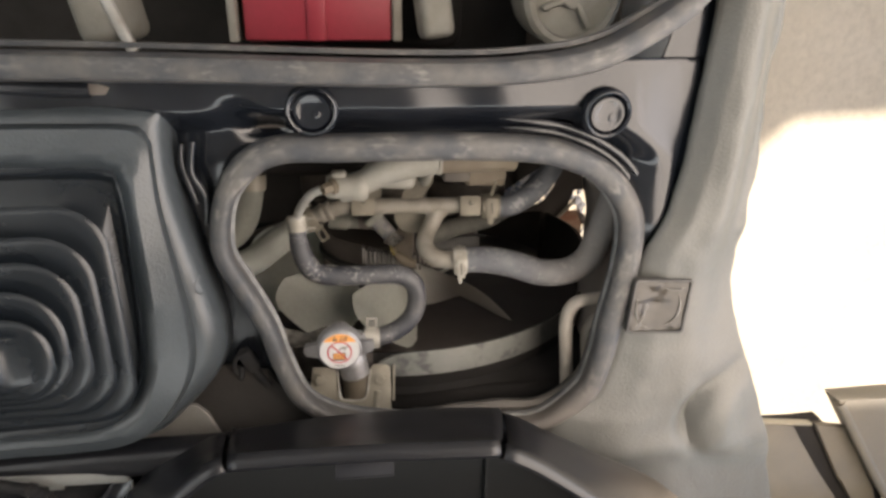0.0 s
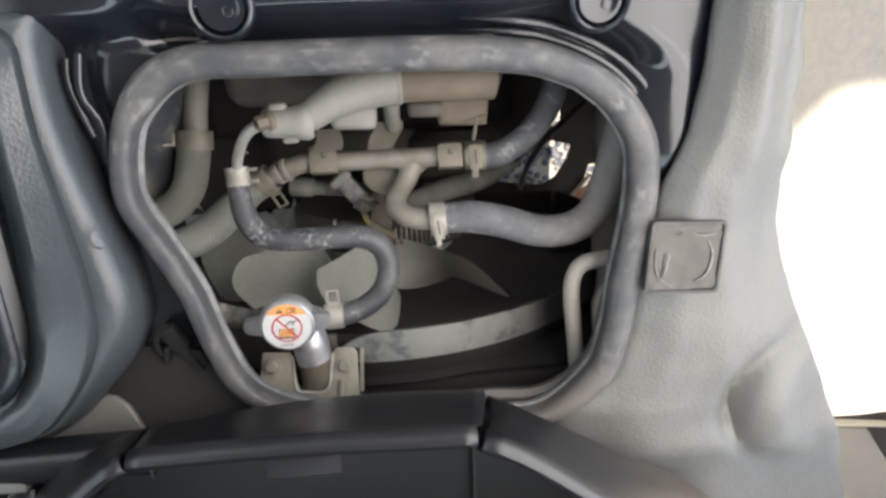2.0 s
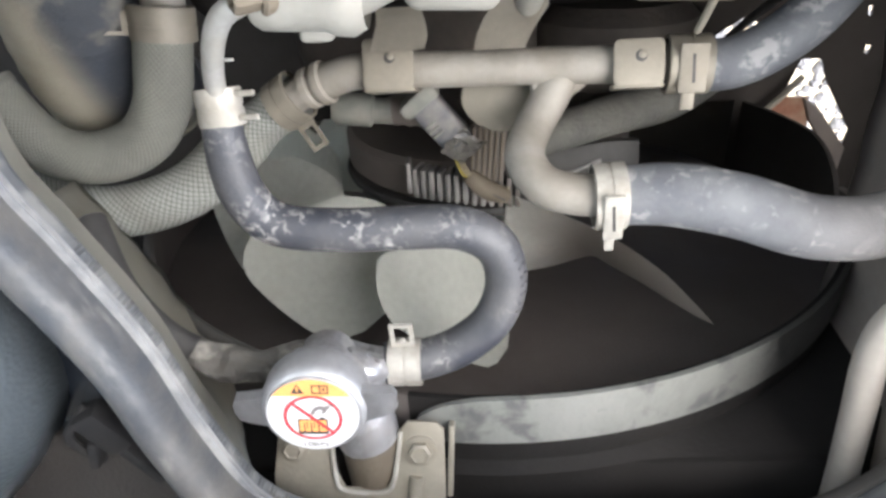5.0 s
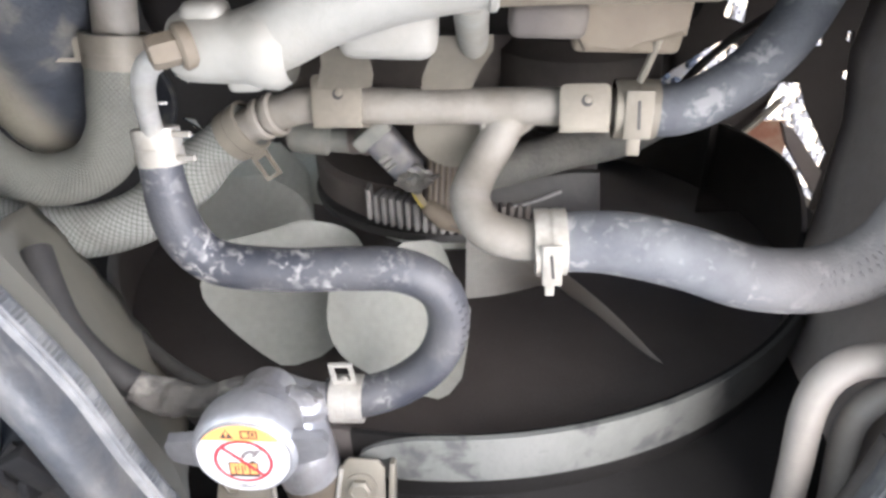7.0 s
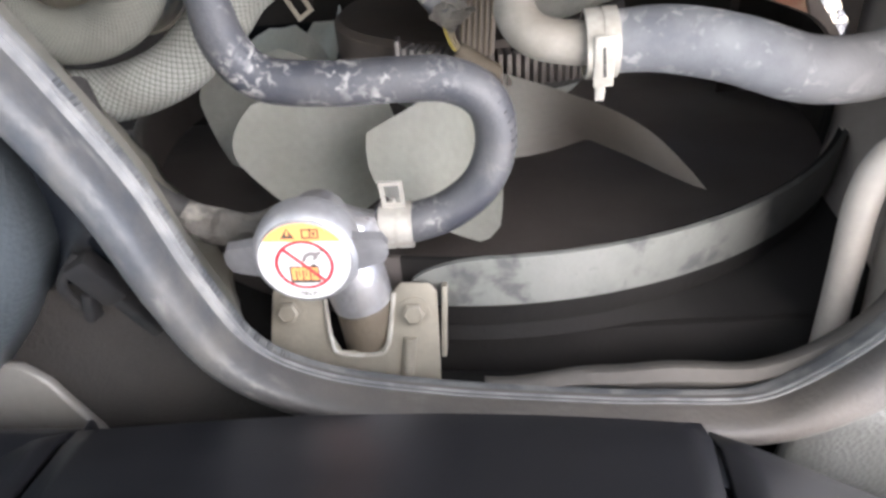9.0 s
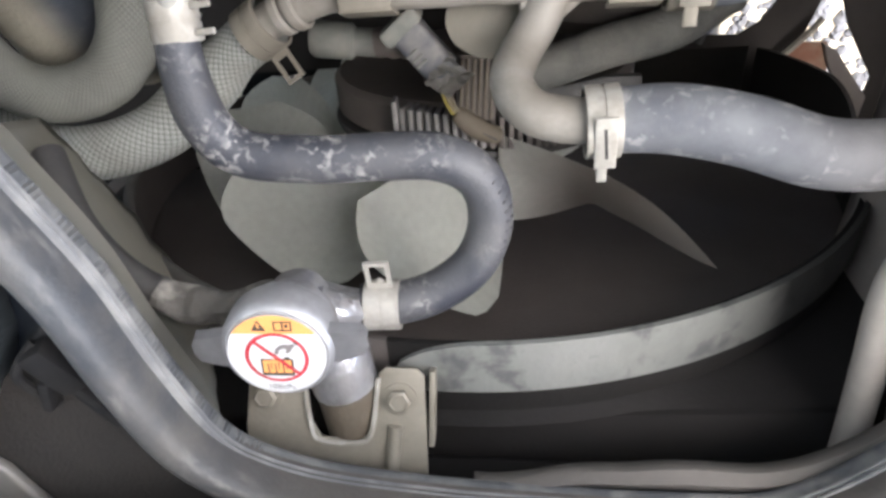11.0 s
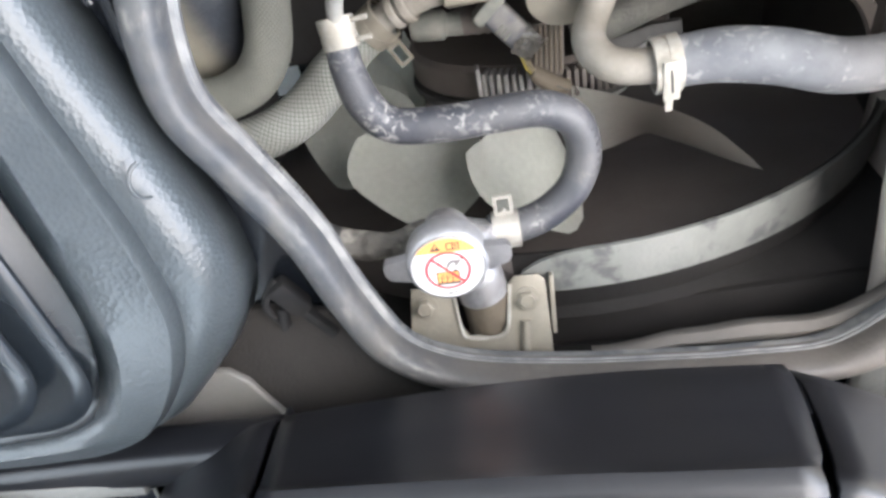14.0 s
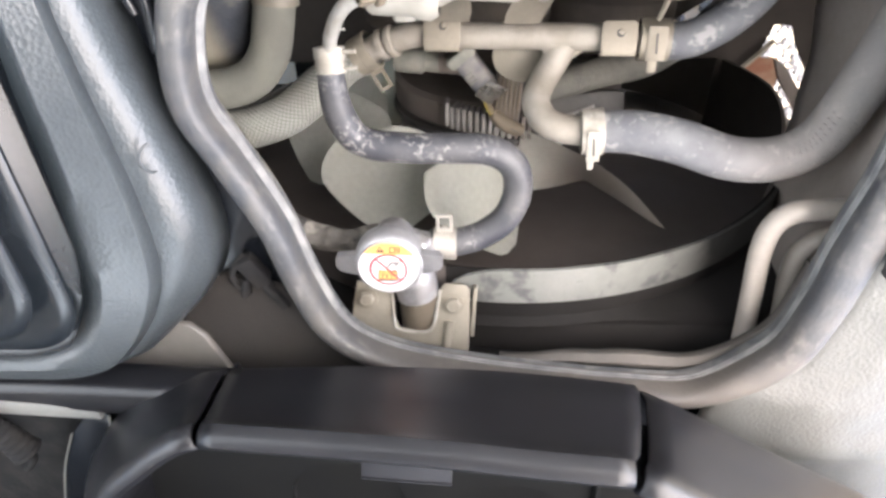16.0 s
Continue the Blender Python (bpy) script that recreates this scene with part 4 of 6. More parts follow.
def build_dash():
    d = thing("dashboard_tray", "charcoal grained plastic pull-out dashboard tray with cup holders", "dashboard tray")
    lip("front_lip", [(-.1925, -.1195), (-.126, -.122), (-.057, -.126), (-.006, -.131), (.0405, -.1345)], [(-.2015, -.137), (-.15, -.134), (-.1, -.132), (-.04, -.133), (.01, -.137), (.0555, -.143)], d, M_DASH)
    lip("right_lip", [(.0445, -.135), (.060, -.143), (.089, -.163), (.145, -.211), (.188, -.265), (.215, -.33), (.225, -.45)], [(.0595, -.144), (.080, -.155), (.104, -.170), (.168, -.209), (.245, -.258), (.30, -.33), (.33, -.45)], d, M_DASH_SAND, z_in=0.626)
    lip("left_lip", [(-.315, -.45), (-.305, -.26), (-.277, -.19), (-.241, -.152), (-.213, -.128), (-.1965, -.1205)], [(-.345, -.45), (-.335, -.26), (-.31, -.205), (-.275, -.165), (-.235, -.145), (-.2055, -.1375)], d, M_DASH)
    outline = [(-.19, -.175), (-.06, -.162), (.04, -.158), (.085, -.182), (.14, -.225), (.18, -.28), (.205, -.34), (.215, -.55), (-.31, -.55), (-.295, -.26), (-.265, -.215), (-.23, -.185)]
    bm, edges = bmesh.new(), []
    cups = [(x, y, [(x + 0.044 * math.cos(k * math.pi / 20), y + 0.044 * math.sin(k * math.pi / 20)) for k in range(40)]) for x, y in ((-.140, -.284), (-.014, -.305))]
    for ring in [outline] + [c[2] for c in cups]:
        vs = [bm.verts.new((px, py, 0.632)) for px, py in ring]
        edges += [bm.edges.new((vs[k], vs[(k + 1) % len(vs)])) for k in range(len(vs))]
    bmesh.ops.triangle_fill(bm, use_beauty=True, edges=edges)
    bmesh.ops.solidify(bm, geom=list(bm.faces), thickness=0.003)
    part("floor_panel", bm, M_DASH_IN, d, smooth=False)
    for x, y, ring in cups:
        part("cup_well", turned([(0.0460, -0.0006), (0.0452, 0.0003), (0.0440, 0.0004), (0.0432, 0.0001), (0.0424, -0.0006), (0.0412, -0.0008), (0.0, -0.0008)], (x, y, 0.632), (0, 0, 1), 48), M_DASH_IN, d)
    part("latch_tab", block((0.051, 0.022, 0.003), pose(-0.0765, -0.1405, 0.7125, -12, 0, -2), 0.001), M_LATCH, d, "smooth grey latch tab")
    part("tab_edge", block((0.051, 0.0010, 0.0036), pose(-0.0769, -0.1515, 0.7152, -12, 0, -2), 0.0003), M_LATCH, d)
    part("divider", block((0.003, 0.38, 0.014), pose(0.046, -0.356, 0.638), 0.001), M_DASH_IN, d)
    b = thing("dash_lower_bar", "charcoal plastic bar under the dashboard", "trim bar")
    part("bar", sweep(bmesh.new(), spline([(-.62, -.170, .640), (-.40, -.163, .642), (-.30, -.160, .645), (-.225, -.157, .650), (-.205, -.158, .650)], 0.01), rounded(0.030, 0.030, 0.008, 3), up=Vector((0, 0, 1))), M_DASH, b)
    part("end_cap", block((0.004, 0.032, 0.032), pose(-.203, -.158, .650), 0.002), M_DASH, b)
    r = thing("seat_rail", "bright steel rail behind the dashboard bar", "rail")
    part("rail", block((0.36, 0.014, 0.010), pose(-0.49, -0.185, 0.628, 0, 0, -3), 0.002), M_RAILWHITE, r)
    part("web", block((0.36, 0.220, 0.004), pose(-0.49, -0.300, 0.612, 0, 0, -3), 0.001), M_CLIP, r)
    for k in range(4):
        part("slot_tab", block((0.014, 0.005, 0.003), pose(-0.40 + 0.038 * k - 0.10, -0.207 - 0.002 * k, 0.6155, 0, 0, -3), 0.0008), M_RAILWHITE, r)
    for ob in d.children[:] + b.children[:]:  # the tray sinks and draws back towards the middle of the dashboard
        if not ob.name.startswith(("right_lip", "floor_panel", "cup_well", "divider")):
            for v in ob.data.vertices:
                k = min(max(0.05 - v.co.x, 0.0), 0.26)
                v.co += Vector((-0.03 * k, 0.004 - 0.10 * k, -0.10 * k))
    w = thing("wiring_loom", "black taped wiring loom by the rail", "cable")
    part("loom", tube([(-.47, -.165, .636), (-.425, -.180, .642), (-.395, -.189, .643)], 0.005), M_CLIP, w)
    part("boot", tube([(-.397, -.188, .643), (-.388, -.197, .643), (-.380, -.212, .642), (-.374, -.230, .640)], 0.0105, 18, 0.0015, lambda t: 0.62 + 0.38 * t + 0.07 * math.sin(t * 60)), M_CLIP, w, "ribbed black rubber plug boot")
    part("branch", tube([(-.374, -.230, .640), (-.380, -.246, .634), (-.400, -.270, .626)], 0.003), M_CLIP, w)
    k = thing("seat_bracket", "glossy black steel strap bracket with pale lines for its edge glints", "bracket")
    strap = [(-.322, -.197), (-.309, -.203), (-.316, -.228), (-.338, -.268), (-.352, -.315), (-.385, -.315), (-.366, -.265), (-.345, -.224)]
    part("strap", slab(strap, 0.005, pose(0, 0, 0.622), 0.0012), M_BLACK, k)
    # Pale tubes draw the glints along the glossy strap edges.
    part("worn_edge", tube([(x, y, 0.6275) for x, y in strap[1:5]], 0.0011, 8), M_RAILWHITE, k, "pale line for the glint along the strap edge")
    part("worn_edge", tube([(x, y, 0.6275) for x, y in strap[5:]], 0.0009, 8), M_RAILWHITE, k, "pale line for the glint along the strap edge")
    part("roller", turned([(0.0, -0.006), (0.013, -0.006), (0.015, -0.004), (0.015, 0.004), (0.013, 0.006), (0.0, 0.006)], (-.418, -.234, .620), (0, 0.3, 1), 24), M_BLACK, k)
    f = thing("fascia", "charcoal dashboard body behind the tray", "dashboard")
    part("panel", block((1.55, 0.05, 0.55), pose(-0.36, -0.60, 0.83, -12), 0.02), M_DASH, f)
    q = thing("floor_pad", "brown dusty felt pad on the floor by the console", "floor pad")
    part("pad", slab([(-.30, -.115), (-.215, -.105), (-.175, -.115), (-.150, -.155), (-.10, -.20), (-.10, -.235), (-.24, -.225), (-.30, -.215)], 0.006, pose(0, 0, 0.579), 0.002), M_PAD, q)
    k = thing("trim_clip", "black plastic clip lying between console and hatch seal", "clip")
    part("body", block((0.013, 0.026, 0.012), pose(-.192, -.098, .588, 10, 8, 24), 0.003), M_CLIP, k)
    part("prong", block((0.006, 0.026, 0.010), pose(-.181, -.120, .586, 0, 0, 32), 0.002), M_CLIP, k)
    part("prong", block((0.005, 0.016, 0.010), pose(-.200, -.112, .588, 0, 0, -12), 0.002), M_CLIP, k)
    part("tail", tube([(-.196, -.085, .588), (-.204, -.095, .594), (-.206, -.108, .590), (-.200, -.120, .586)], 0.0022, 8), M_CLIP, k)
    g = thing("floor_bracket", "glossy black pressed bracket and cable between console and hatch", "bracket")
    part("cable", tube([(-.214, .128, .600), (-.219, .100, .598), (-.211, .078, .594), (-.214, .050, .590)], 0.0035, 10), M_BLACK, g)
    part("cable", tube([(-.224, .125, .598), (-.226, .105, .597), (-.219, .070, .592)], 0.0028, 10), M_BLACK, g)
    h = thing("bay_harness", "black harness sleeve with a brown dusty strap behind the console", "harness")
    part("sleeve", tube([(-.40, .178, .605), (-.33, .174, .607), (-.285, .172, .606)], 0.007, 12), M_BLACK, h)
    part("strap", block((0.05, 0.010, 0.006), pose(-.262, .171, .607, 5, 0, -6), 0.002), M_GRIME, h)
    p = thing("pale_trim", "pale dusty trim panel beside the console foot", "trim panel")
    part("panel", slab([(-.40, -.150), (-.264, -.143), (-.248, -.146), (-.238, -.157), (-.226, -.192), (-.222, -.212), (-.40, -.215)], 0.006, pose(0, 0, 0.586), 0.002), M_CREAM, p)


build_mat()
build_patch()
build_plug(-0.111, 0.153, 0.610)
build_plug(0.151, 0.147, 0.618)
build_sill()
build_rear_hatch()
build_console()
build_dash()


# ---- radiator, shroud and fan ----
FX, FY, FZ, FR = -0.013, -0.108, 0.263, 0.278


def ring_point(r, a, y):
    """Point of the shroud's opening, a little wider than high."""
    c, d = math.cos(a), math.sin(a)
    return FX + r * c * (1 + (0.065 if c < 0 else 0.035) * (1 - d)), y, FZ + r * d


def arc_band(bm, r0, r1, y0, y1, a0, a1, n=60, taper=0):
    """Curved strip of a ring about the fan axis, with thickness."""
    rings = []
    for k in range(n + 1):
        a = radians(a0 + (a1 - a0) * k / n)
        f = math.sqrt(1 - (1 - k / taper) ** 2) if k < taper else 1.0
        rings.append([bm.verts.new(ring_point(r, a, y)) for r, y in ((r0, y1 + (y0 - y1) * (0.12 + 0.88 * f)), (r1, y1 + (y0 - y1) * (0.12 + 0.88 * f)), (r1, y1), (r0, y1))])
    for p, q in zip(rings, rings[1:]):
        for j in range(4):
            bm.faces.new((p[j], p[(j + 1) % 4], q[(j + 1) % 4], q[j]))
    bm.faces.new(rings[0])
    bm.faces.new(rings[-1][::-1])
    return bm


def build_radiator():
    r = thing("radiator", "dark radiator with its fan shroud", "radiator")
    part("core", block((0.80, 0.03, 0.56), pose(-0.02, -0.215, 0.24), 0.004), M_CORE, r)
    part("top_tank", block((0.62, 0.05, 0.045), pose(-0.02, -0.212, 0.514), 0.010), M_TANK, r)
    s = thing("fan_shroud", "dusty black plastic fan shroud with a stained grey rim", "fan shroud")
    # One ring in two tones: the near-black right arc has shade in its colour.
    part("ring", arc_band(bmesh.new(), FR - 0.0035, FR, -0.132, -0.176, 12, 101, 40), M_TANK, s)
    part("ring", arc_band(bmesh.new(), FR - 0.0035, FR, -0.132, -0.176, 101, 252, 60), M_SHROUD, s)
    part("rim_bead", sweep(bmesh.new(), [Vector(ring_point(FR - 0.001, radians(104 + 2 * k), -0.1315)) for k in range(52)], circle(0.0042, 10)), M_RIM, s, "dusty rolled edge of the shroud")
    part("deep_ring", arc_band(bmesh.new(), FR - 0.0035, FR, -0.100, -0.176, 16, -108, 60, 10), M_DEEP_SHADE, s)
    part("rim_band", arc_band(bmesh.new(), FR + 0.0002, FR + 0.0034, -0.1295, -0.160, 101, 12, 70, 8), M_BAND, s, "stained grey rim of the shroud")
    bm = bmesh.new()
    n = 96
    ins, outs = [], []
    for k in range(n):
        a = 2 * math.pi * k / n
        c, d = math.cos(a), math.sin(a)
        ins.append(bm.verts.new(ring_point(FR - 0.002, a, -0.176)))
        f = max(min(0.36 / max(abs(c), 1e-6), 0.272 / max(abs(d), 1e-6)), FR + 0.024 * (1 - abs(d)) + 0.004)
        outs.append(bm.verts.new((FX + f * c, -0.184, FZ + f * d)))
    for k in range(n):
        bm.faces.new((ins[k], ins[(k + 1) % n], outs[(k + 1) % n], outs[k]))
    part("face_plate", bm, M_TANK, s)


def fan_blade(trail):
    """Broad paddle blade: trailing edge at the angle trail, rounded outer corner, set at about 45 degrees."""
    bm = bmesh.new()
    nu, nv = 22, 16
    grid = []
    for i in range(nu + 1):
        row = []
        for j in range(nv + 1):
            v = j / nv
            top = 0.247 - 0.028 * v
            top -= 0.036 * (1 - min(v / 0.34, 1.0)) ** 2.4 + 0.020 * max((v - 0.86) / 0.14, 0.0) ** 2.2
            root = 0.131 + 0.034 * max(1 - v / 0.40, 0.0) ** 2
            r = root + (top - root) * i / nu
            u = (r - 0.086) / 0.16
            taper = 14 * (1 - smooth(0.30, 0.80, u))
            a = radians(trail - taper - (19.5 + 8 * (1 - u) - taper) * v)
            y0 = -0.070 - 0.022 * smooth(0.2, 0.8, u)
            y = y0 + (-0.150 - 0.016 * u - y0) * v - 0.007 * math.sin(math.pi * v)
            row.append(bm.verts.new((FX + r * math.cos(a), y, FZ + r * math.sin(a))))
        grid.append(row)
    for p, q in zip(grid, grid[1:]):
        for j in range(nv):
            bm.faces.new((p[j], p[j + 1], q[j + 1], q[j]))
    bmesh.ops.solidify(bm, geom=list(bm.faces), thickness=0.0026)
    return bm


def build_fan():
    f = thing("cooling_fan", "pale greenish nylon cooling fan on a finned viscous clutch", "fan")
    for trail in (110.5, 139.5, 174, 200, 226, 252):
        part("blade", fan_blade(trail), M_FAN, f)
    # the blade seen nearly edge-on: wide at its root, swept to a narrow tip
    rear = resample(spline([(-.004, -.083, .392), (.022, -.086, .412), (.0400, -.0885, .428), (.0545, -.0885, .449), (.067, -.0895, .4705), (.080, -.0965, .484), (.097, -.1137, .489), (.1090, -.1280, .4880)], 0.003), 24)
    fore = resample(spline([(-.006, -.148, .390), (.0150, -.152, .381), (.0340, -.152, .375), (.0516, -.148, .373), (.0595, -.139, .386), (.066, -.1345, .406), (.080, -.1334, .4294), (.0917, -.1314, .455), (.1023, -.1292, .478), (.1095, -.1285, .4875)], 0.003), 24)
    bm = bmesh.new()
    rows = [[bm.verts.new(p.lerp(q, k / 8) - Vector((0, 0, 0.006 * math.sin(k / 8 * math.pi) * (1 - i / 24)))) for k in range(9)] for i, (p, q) in enumerate(zip(rear, fore))]
    for p, q in zip(rows, rows[1:]):
        for k in range(8):
            bm.faces.new((p[k], p[k + 1], q[k + 1], q[k]))
    bmesh.ops.solidify(bm, geom=list(bm.faces), thickness=0.0026)
    part("blade", bm, M_FAN_SHADED, f, "blade with brown shade painted towards its tip")
    part("hub_ring", turned([(0.070, -0.02), (0.088, -0.02), (0.090, 0.0), (0.088, 0.022), (0.070, 0.022)], (FX, FY, FZ), (0, 1, 0), 64), M_FAN, f)
    part("hub_plate", turned([(0.0, -0.03), (0.065, -0.03), (0.078, -0.02), (0.078, 0.0), (0.0, 0.0)], (FX, FY - 0.002, FZ), (0, 1, 0), 64), M_DARK, f, "dark hub plate")
    g = thing("viscous_clutch", "dark finned drum of the viscous fan clutch", "fan clutch")
    part("drum", turned([(0.0, -0.020), (0.112, -0.020), (0.1190, -0.014), (0.1190, 0.008), (0.114, 0.012), (0.0, 0.012)], (FX, -0.078, FZ), (0, 1, 0), 96), M_GRIME, g)
    part("front_flange", turned([(0.105, -0.004), (0.121, -0.004), (0.1220, -0.001), (0.121, 0.002), (0.105, 0.002)], (FX, -0.100, FZ), (0, 1, 0), 96), M_DARK, g)
    # The first ten fins carry their white light as colour; the rest are dust-browned.
    for k in range(26):
        a = radians(113.5 - 2.55 * k)
        m = basis((FX + 0.1275 * math.cos(a), -0.0755 - 0.00045 * k, FZ + 0.1275 * math.sin(a)), (math.sin(a), 0, -math.cos(a)), (0, 1, 0))
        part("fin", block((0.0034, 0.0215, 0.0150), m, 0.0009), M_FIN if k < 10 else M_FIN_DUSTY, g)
    part("end_plate", block((0.0034, 0.0225, 0.014), pose(-.0704, -.0700, .384), 0.001), M_FIN, g)
    part("stud", turned([(0.0, 0.0), (0.0040, 0.0), (0.0050, 0.001), (0.0050, 0.010), (0.0040, 0.012), (0.0, 0.012)], (-.0205, -.0785, .3985), (1, 0, 0.05), 20), M_BRIGHT, g, "bright round stud")
    c = thing("ribbed_plug", "olive dusty ribbed plug with wires above the fan clutch", "connector")
    part("body", block((0.024, 0.040, 0.012), pose(-.0175, -.047, .404, 0, 0, -4), 0.003), M_GRIME, c)
    for k in range(6):
        part("rib", block((0.0018, 0.036, 0.0030), pose(-.0265 + 0.0036 * k, -.0465 - 0.0003 * k, .4105, 0, 0, -4), 0.0007), M_CASTBROWN, c)
    part("tip", tube([(-.030, -.060, .412), (-.018, -.071, .411), (-.004, -.078, .409)], 0.0062, 16, 0.002, lambda t: 0.55 + 0.55 * math.sin(t * 2.6 + 0.3)), M_CASTBROWN, c, "brown moulded rubber tip")
    part("groove", block((0.010, 0.0008, 0.0008), pose(-.0105, -.0745, .4168, 0, 0, -30), 0.0002), M_DARK, c)


# ---- filler neck and cap ----
def build_cap():
    cx, cy, cz = -0.101, -0.098, 0.584
    tilt = Vector((0.03, 0.02, 1)).normalized()
    m = basis((cx, cy, cz), (1, -0.07, -0.03), (0, 1, 0))
    turn = m
    c = thing("pressure_cap", "pressed aluminium radiator cap with a white warning sticker", "radiator cap")
    part("shell", turned([(0.0235, -0.017), (0.0240, -0.014), (0.0240, -0.006), (0.0228, -0.0022), (0.0212, -0.0008), (0.0, -0.0008)], (cx, cy, cz), tilt, 48), M_CAP, c)
    for s in (1, -1):
        rows = []
        bm = bmesh.new()
        for k in range(9):
            t = k / 8
            x = s * (0.020 + 0.0165 * t)
            half = 0.0105 - 0.0035 * t - (0.004 if k == 8 else 0)
            z = -0.0030 - 0.0025 * t * t
            rows.append([bm.verts.new(turn @ Matrix.Rotation(radians(4), 4, "Z") @ Vector((x, half * w, z - (0.004 if abs(w) == 1 else 0)))) for w in (-1, -0.8, -0.3, 0.3, 0.8, 1)])
        for a, b in zip(rows, rows[1:]):
            for j in range(5):
                bm.faces.new((a[j], a[j + 1], b[j + 1], b[j]))
        bmesh.ops.solidify(bm, geom=list(bm.faces), thickness=0.0016)
        part("ear", bm, M_CAP, c)
    st = part("sticker", turned([(0.0200, -0.0006), (0.0200, 0.0), (0.0, 0.0)], (cx, cy, cz), tilt, 64), M_WHITE, c, "round white warning sticker")
    face = m @ Matrix.Translation((0, 0, 0.00015))
    seg = [(0.0200 * math.cos(a), 0.0200 * math.sin(a)) for a in (radians(33 + 114 * k / 24) for k in range(25))]
    part("orange_field", slab(seg, 0.00012, face), M_ORANGE, st, "orange warning field", smooth=False)
    up = face @ Matrix.Translation((0, 0, 0.00016))
    tri = [(-0.0086, 0.0124), (-0.0026, 0.0124), (-0.0056, 0.0176)]
    part("warning_triangle", slab(tri, 0.0001, up), M_PRINT, st, smooth=False)
    part("exclamation", slab([(-0.0060, 0.0138), (-0.0052, 0.0138), (-0.0050, 0.0162), (-0.0062, 0.0162)], 0.0001, up @ Matrix.Translation((0, 0, 0.0001))), M_ORANGE, st, smooth=False)
    bm = bmesh.new()
    for x0, x1, y0, y1 in ((0.0004, 0.0011, 0.0126, 0.0170), (0.0070, 0.0077, 0.0126, 0.0170), (0.0037, 0.0044, 0.0126, 0.0174), (0.0004, 0.0077, 0.0124, 0.0131), (0.0004, 0.0037, 0.0165, 0.0172), (0.0044, 0.0077, 0.0165, 0.0172), (0.0050, 0.0062, 0.0140, 0.0158)):
        slab([(x0, y0), (x1, y0), (x1, y1), (x0, y1)], 0.0001, up, bm=bm)
    part("manual_symbol", bm, M_PRINT, st, smooth=False)
    bm = bmesh.new()
    n, oy = 56, -0.0014
    for k in range(n):
        a0, a1 = 2 * math.pi * k / n, 2 * math.pi * (k + 1) / n
        q = [(r * math.cos(a), oy + r * math.sin(a)) for r, a in ((0.0114, a0), (0.0128, a0), (0.0128, a1), (0.0114, a1))]
        bm.faces.new([bm.verts.new(up @ Vector((x, y, 0.0001))) for x, y in q])
    part("prohibition_ring", bm, M_REDPRINT, st, smooth=False)
    part("prohibition_bar", slab([(-0.0086, oy + 0.0076), (-0.0076, oy + 0.0086), (0.0086, oy - 0.0076), (0.0076, oy - 0.0086)], 0.0001, up @ Matrix.Translation((0, 0, 0.0002))), M_REDPRINT, st, smooth=False)
    bm = bmesh.new()
    slab([(-0.0066, oy - 0.0082), (0.0060, oy - 0.0082), (0.0060, oy - 0.0008), (-0.0066, oy - 0.0008)], 0.0001, up, bm=bm)
    part("tank_symbol", bm, M_ORANGE, st, smooth=False)
    bm = bmesh.new()
    for x0, x1, y0, y1 in ((-0.0068, -0.0062, -0.0084, -0.0006), (0.0056, 0.0062, -0.0084, -0.0006), (-0.0068, 0.0062, -0.0094, -0.0080), (-0.0068, -0.002, -0.0012, -0.0006), (0.0005, 0.0062, -0.0012, -0.0006), (-0.0010, -0.0003, -0.0012, 0.0008), (0.0030, 0.0050, -0.0006, 0.0004), (-0.0044, -0.0038, -0.0082, -0.0030), (-0.0030, -0.0026, -0.0060, -0.0024), (-0.0014, -0.0008, -0.0082, -0.0030), (0.0000, 0.0004, -0.0060, -0.0024), (0.0018, 0.0024, -0.0082, -0.0030), (0.0034, 0.0038, -0.0060, -0.0024)):
        slab([(x0, oy + y0), (x1, oy + y0), (x1, oy + y1), (x0, oy + y1)], 0.0001, up @ Matrix.Translation((0, 0, 0.0001)), bm=bm)
    part("tank_lines", bm, M_PRINT, st, smooth=False)
    glove = [(-0.0010, 0.0016), (-0.0004, 0.0040), (0.0010, 0.0060), (0.0032, 0.0070), (0.0056, 0.0066), (0.0070, 0.0074), (0.0080, 0.0064), (0.0066, 0.0050), (0.0060, 0.0036), (0.0044, 0.0022), (0.0036, 0.0030), (0.0046, 0.0044), (0.0030, 0.0050), (0.0014, 0.0040), (0.0006, 0.0020)]
    part("glove_symbol", slab([(x, oy + y) for x, y in glove], 0.0001, up), M_GREYPRINT, st, smooth=False)
    part("cuff_symbol", slab([(0.0072, oy + 0.0082), (0.0088, oy + 0.0066), (0.0094, oy + 0.0072), (0.0078, oy + 0.0088)], 0.0001, up), M_PRINT, st, smooth=False)
    text = bpy.data.curves.new("pressure_text", "FONT")
    text.body, text.size, text.align_x = "108kPa", 0.0040, "CENTER"
    tmp = bpy.data.objects.new("tmp", text)
    scene.collection.objects.link(tmp)
    me = bpy.data.meshes.new_from_object(tmp.evaluated_get(bpy.context.evaluated_depsgraph_get()))
    bpy.data.objects.remove(tmp)
    me.transform(up @ Matrix.Translation((0, -0.0183, 0.0001)))
    me.materials.append(M_PRINT)
    t = new("pressure_text", me)
    t.parent = st


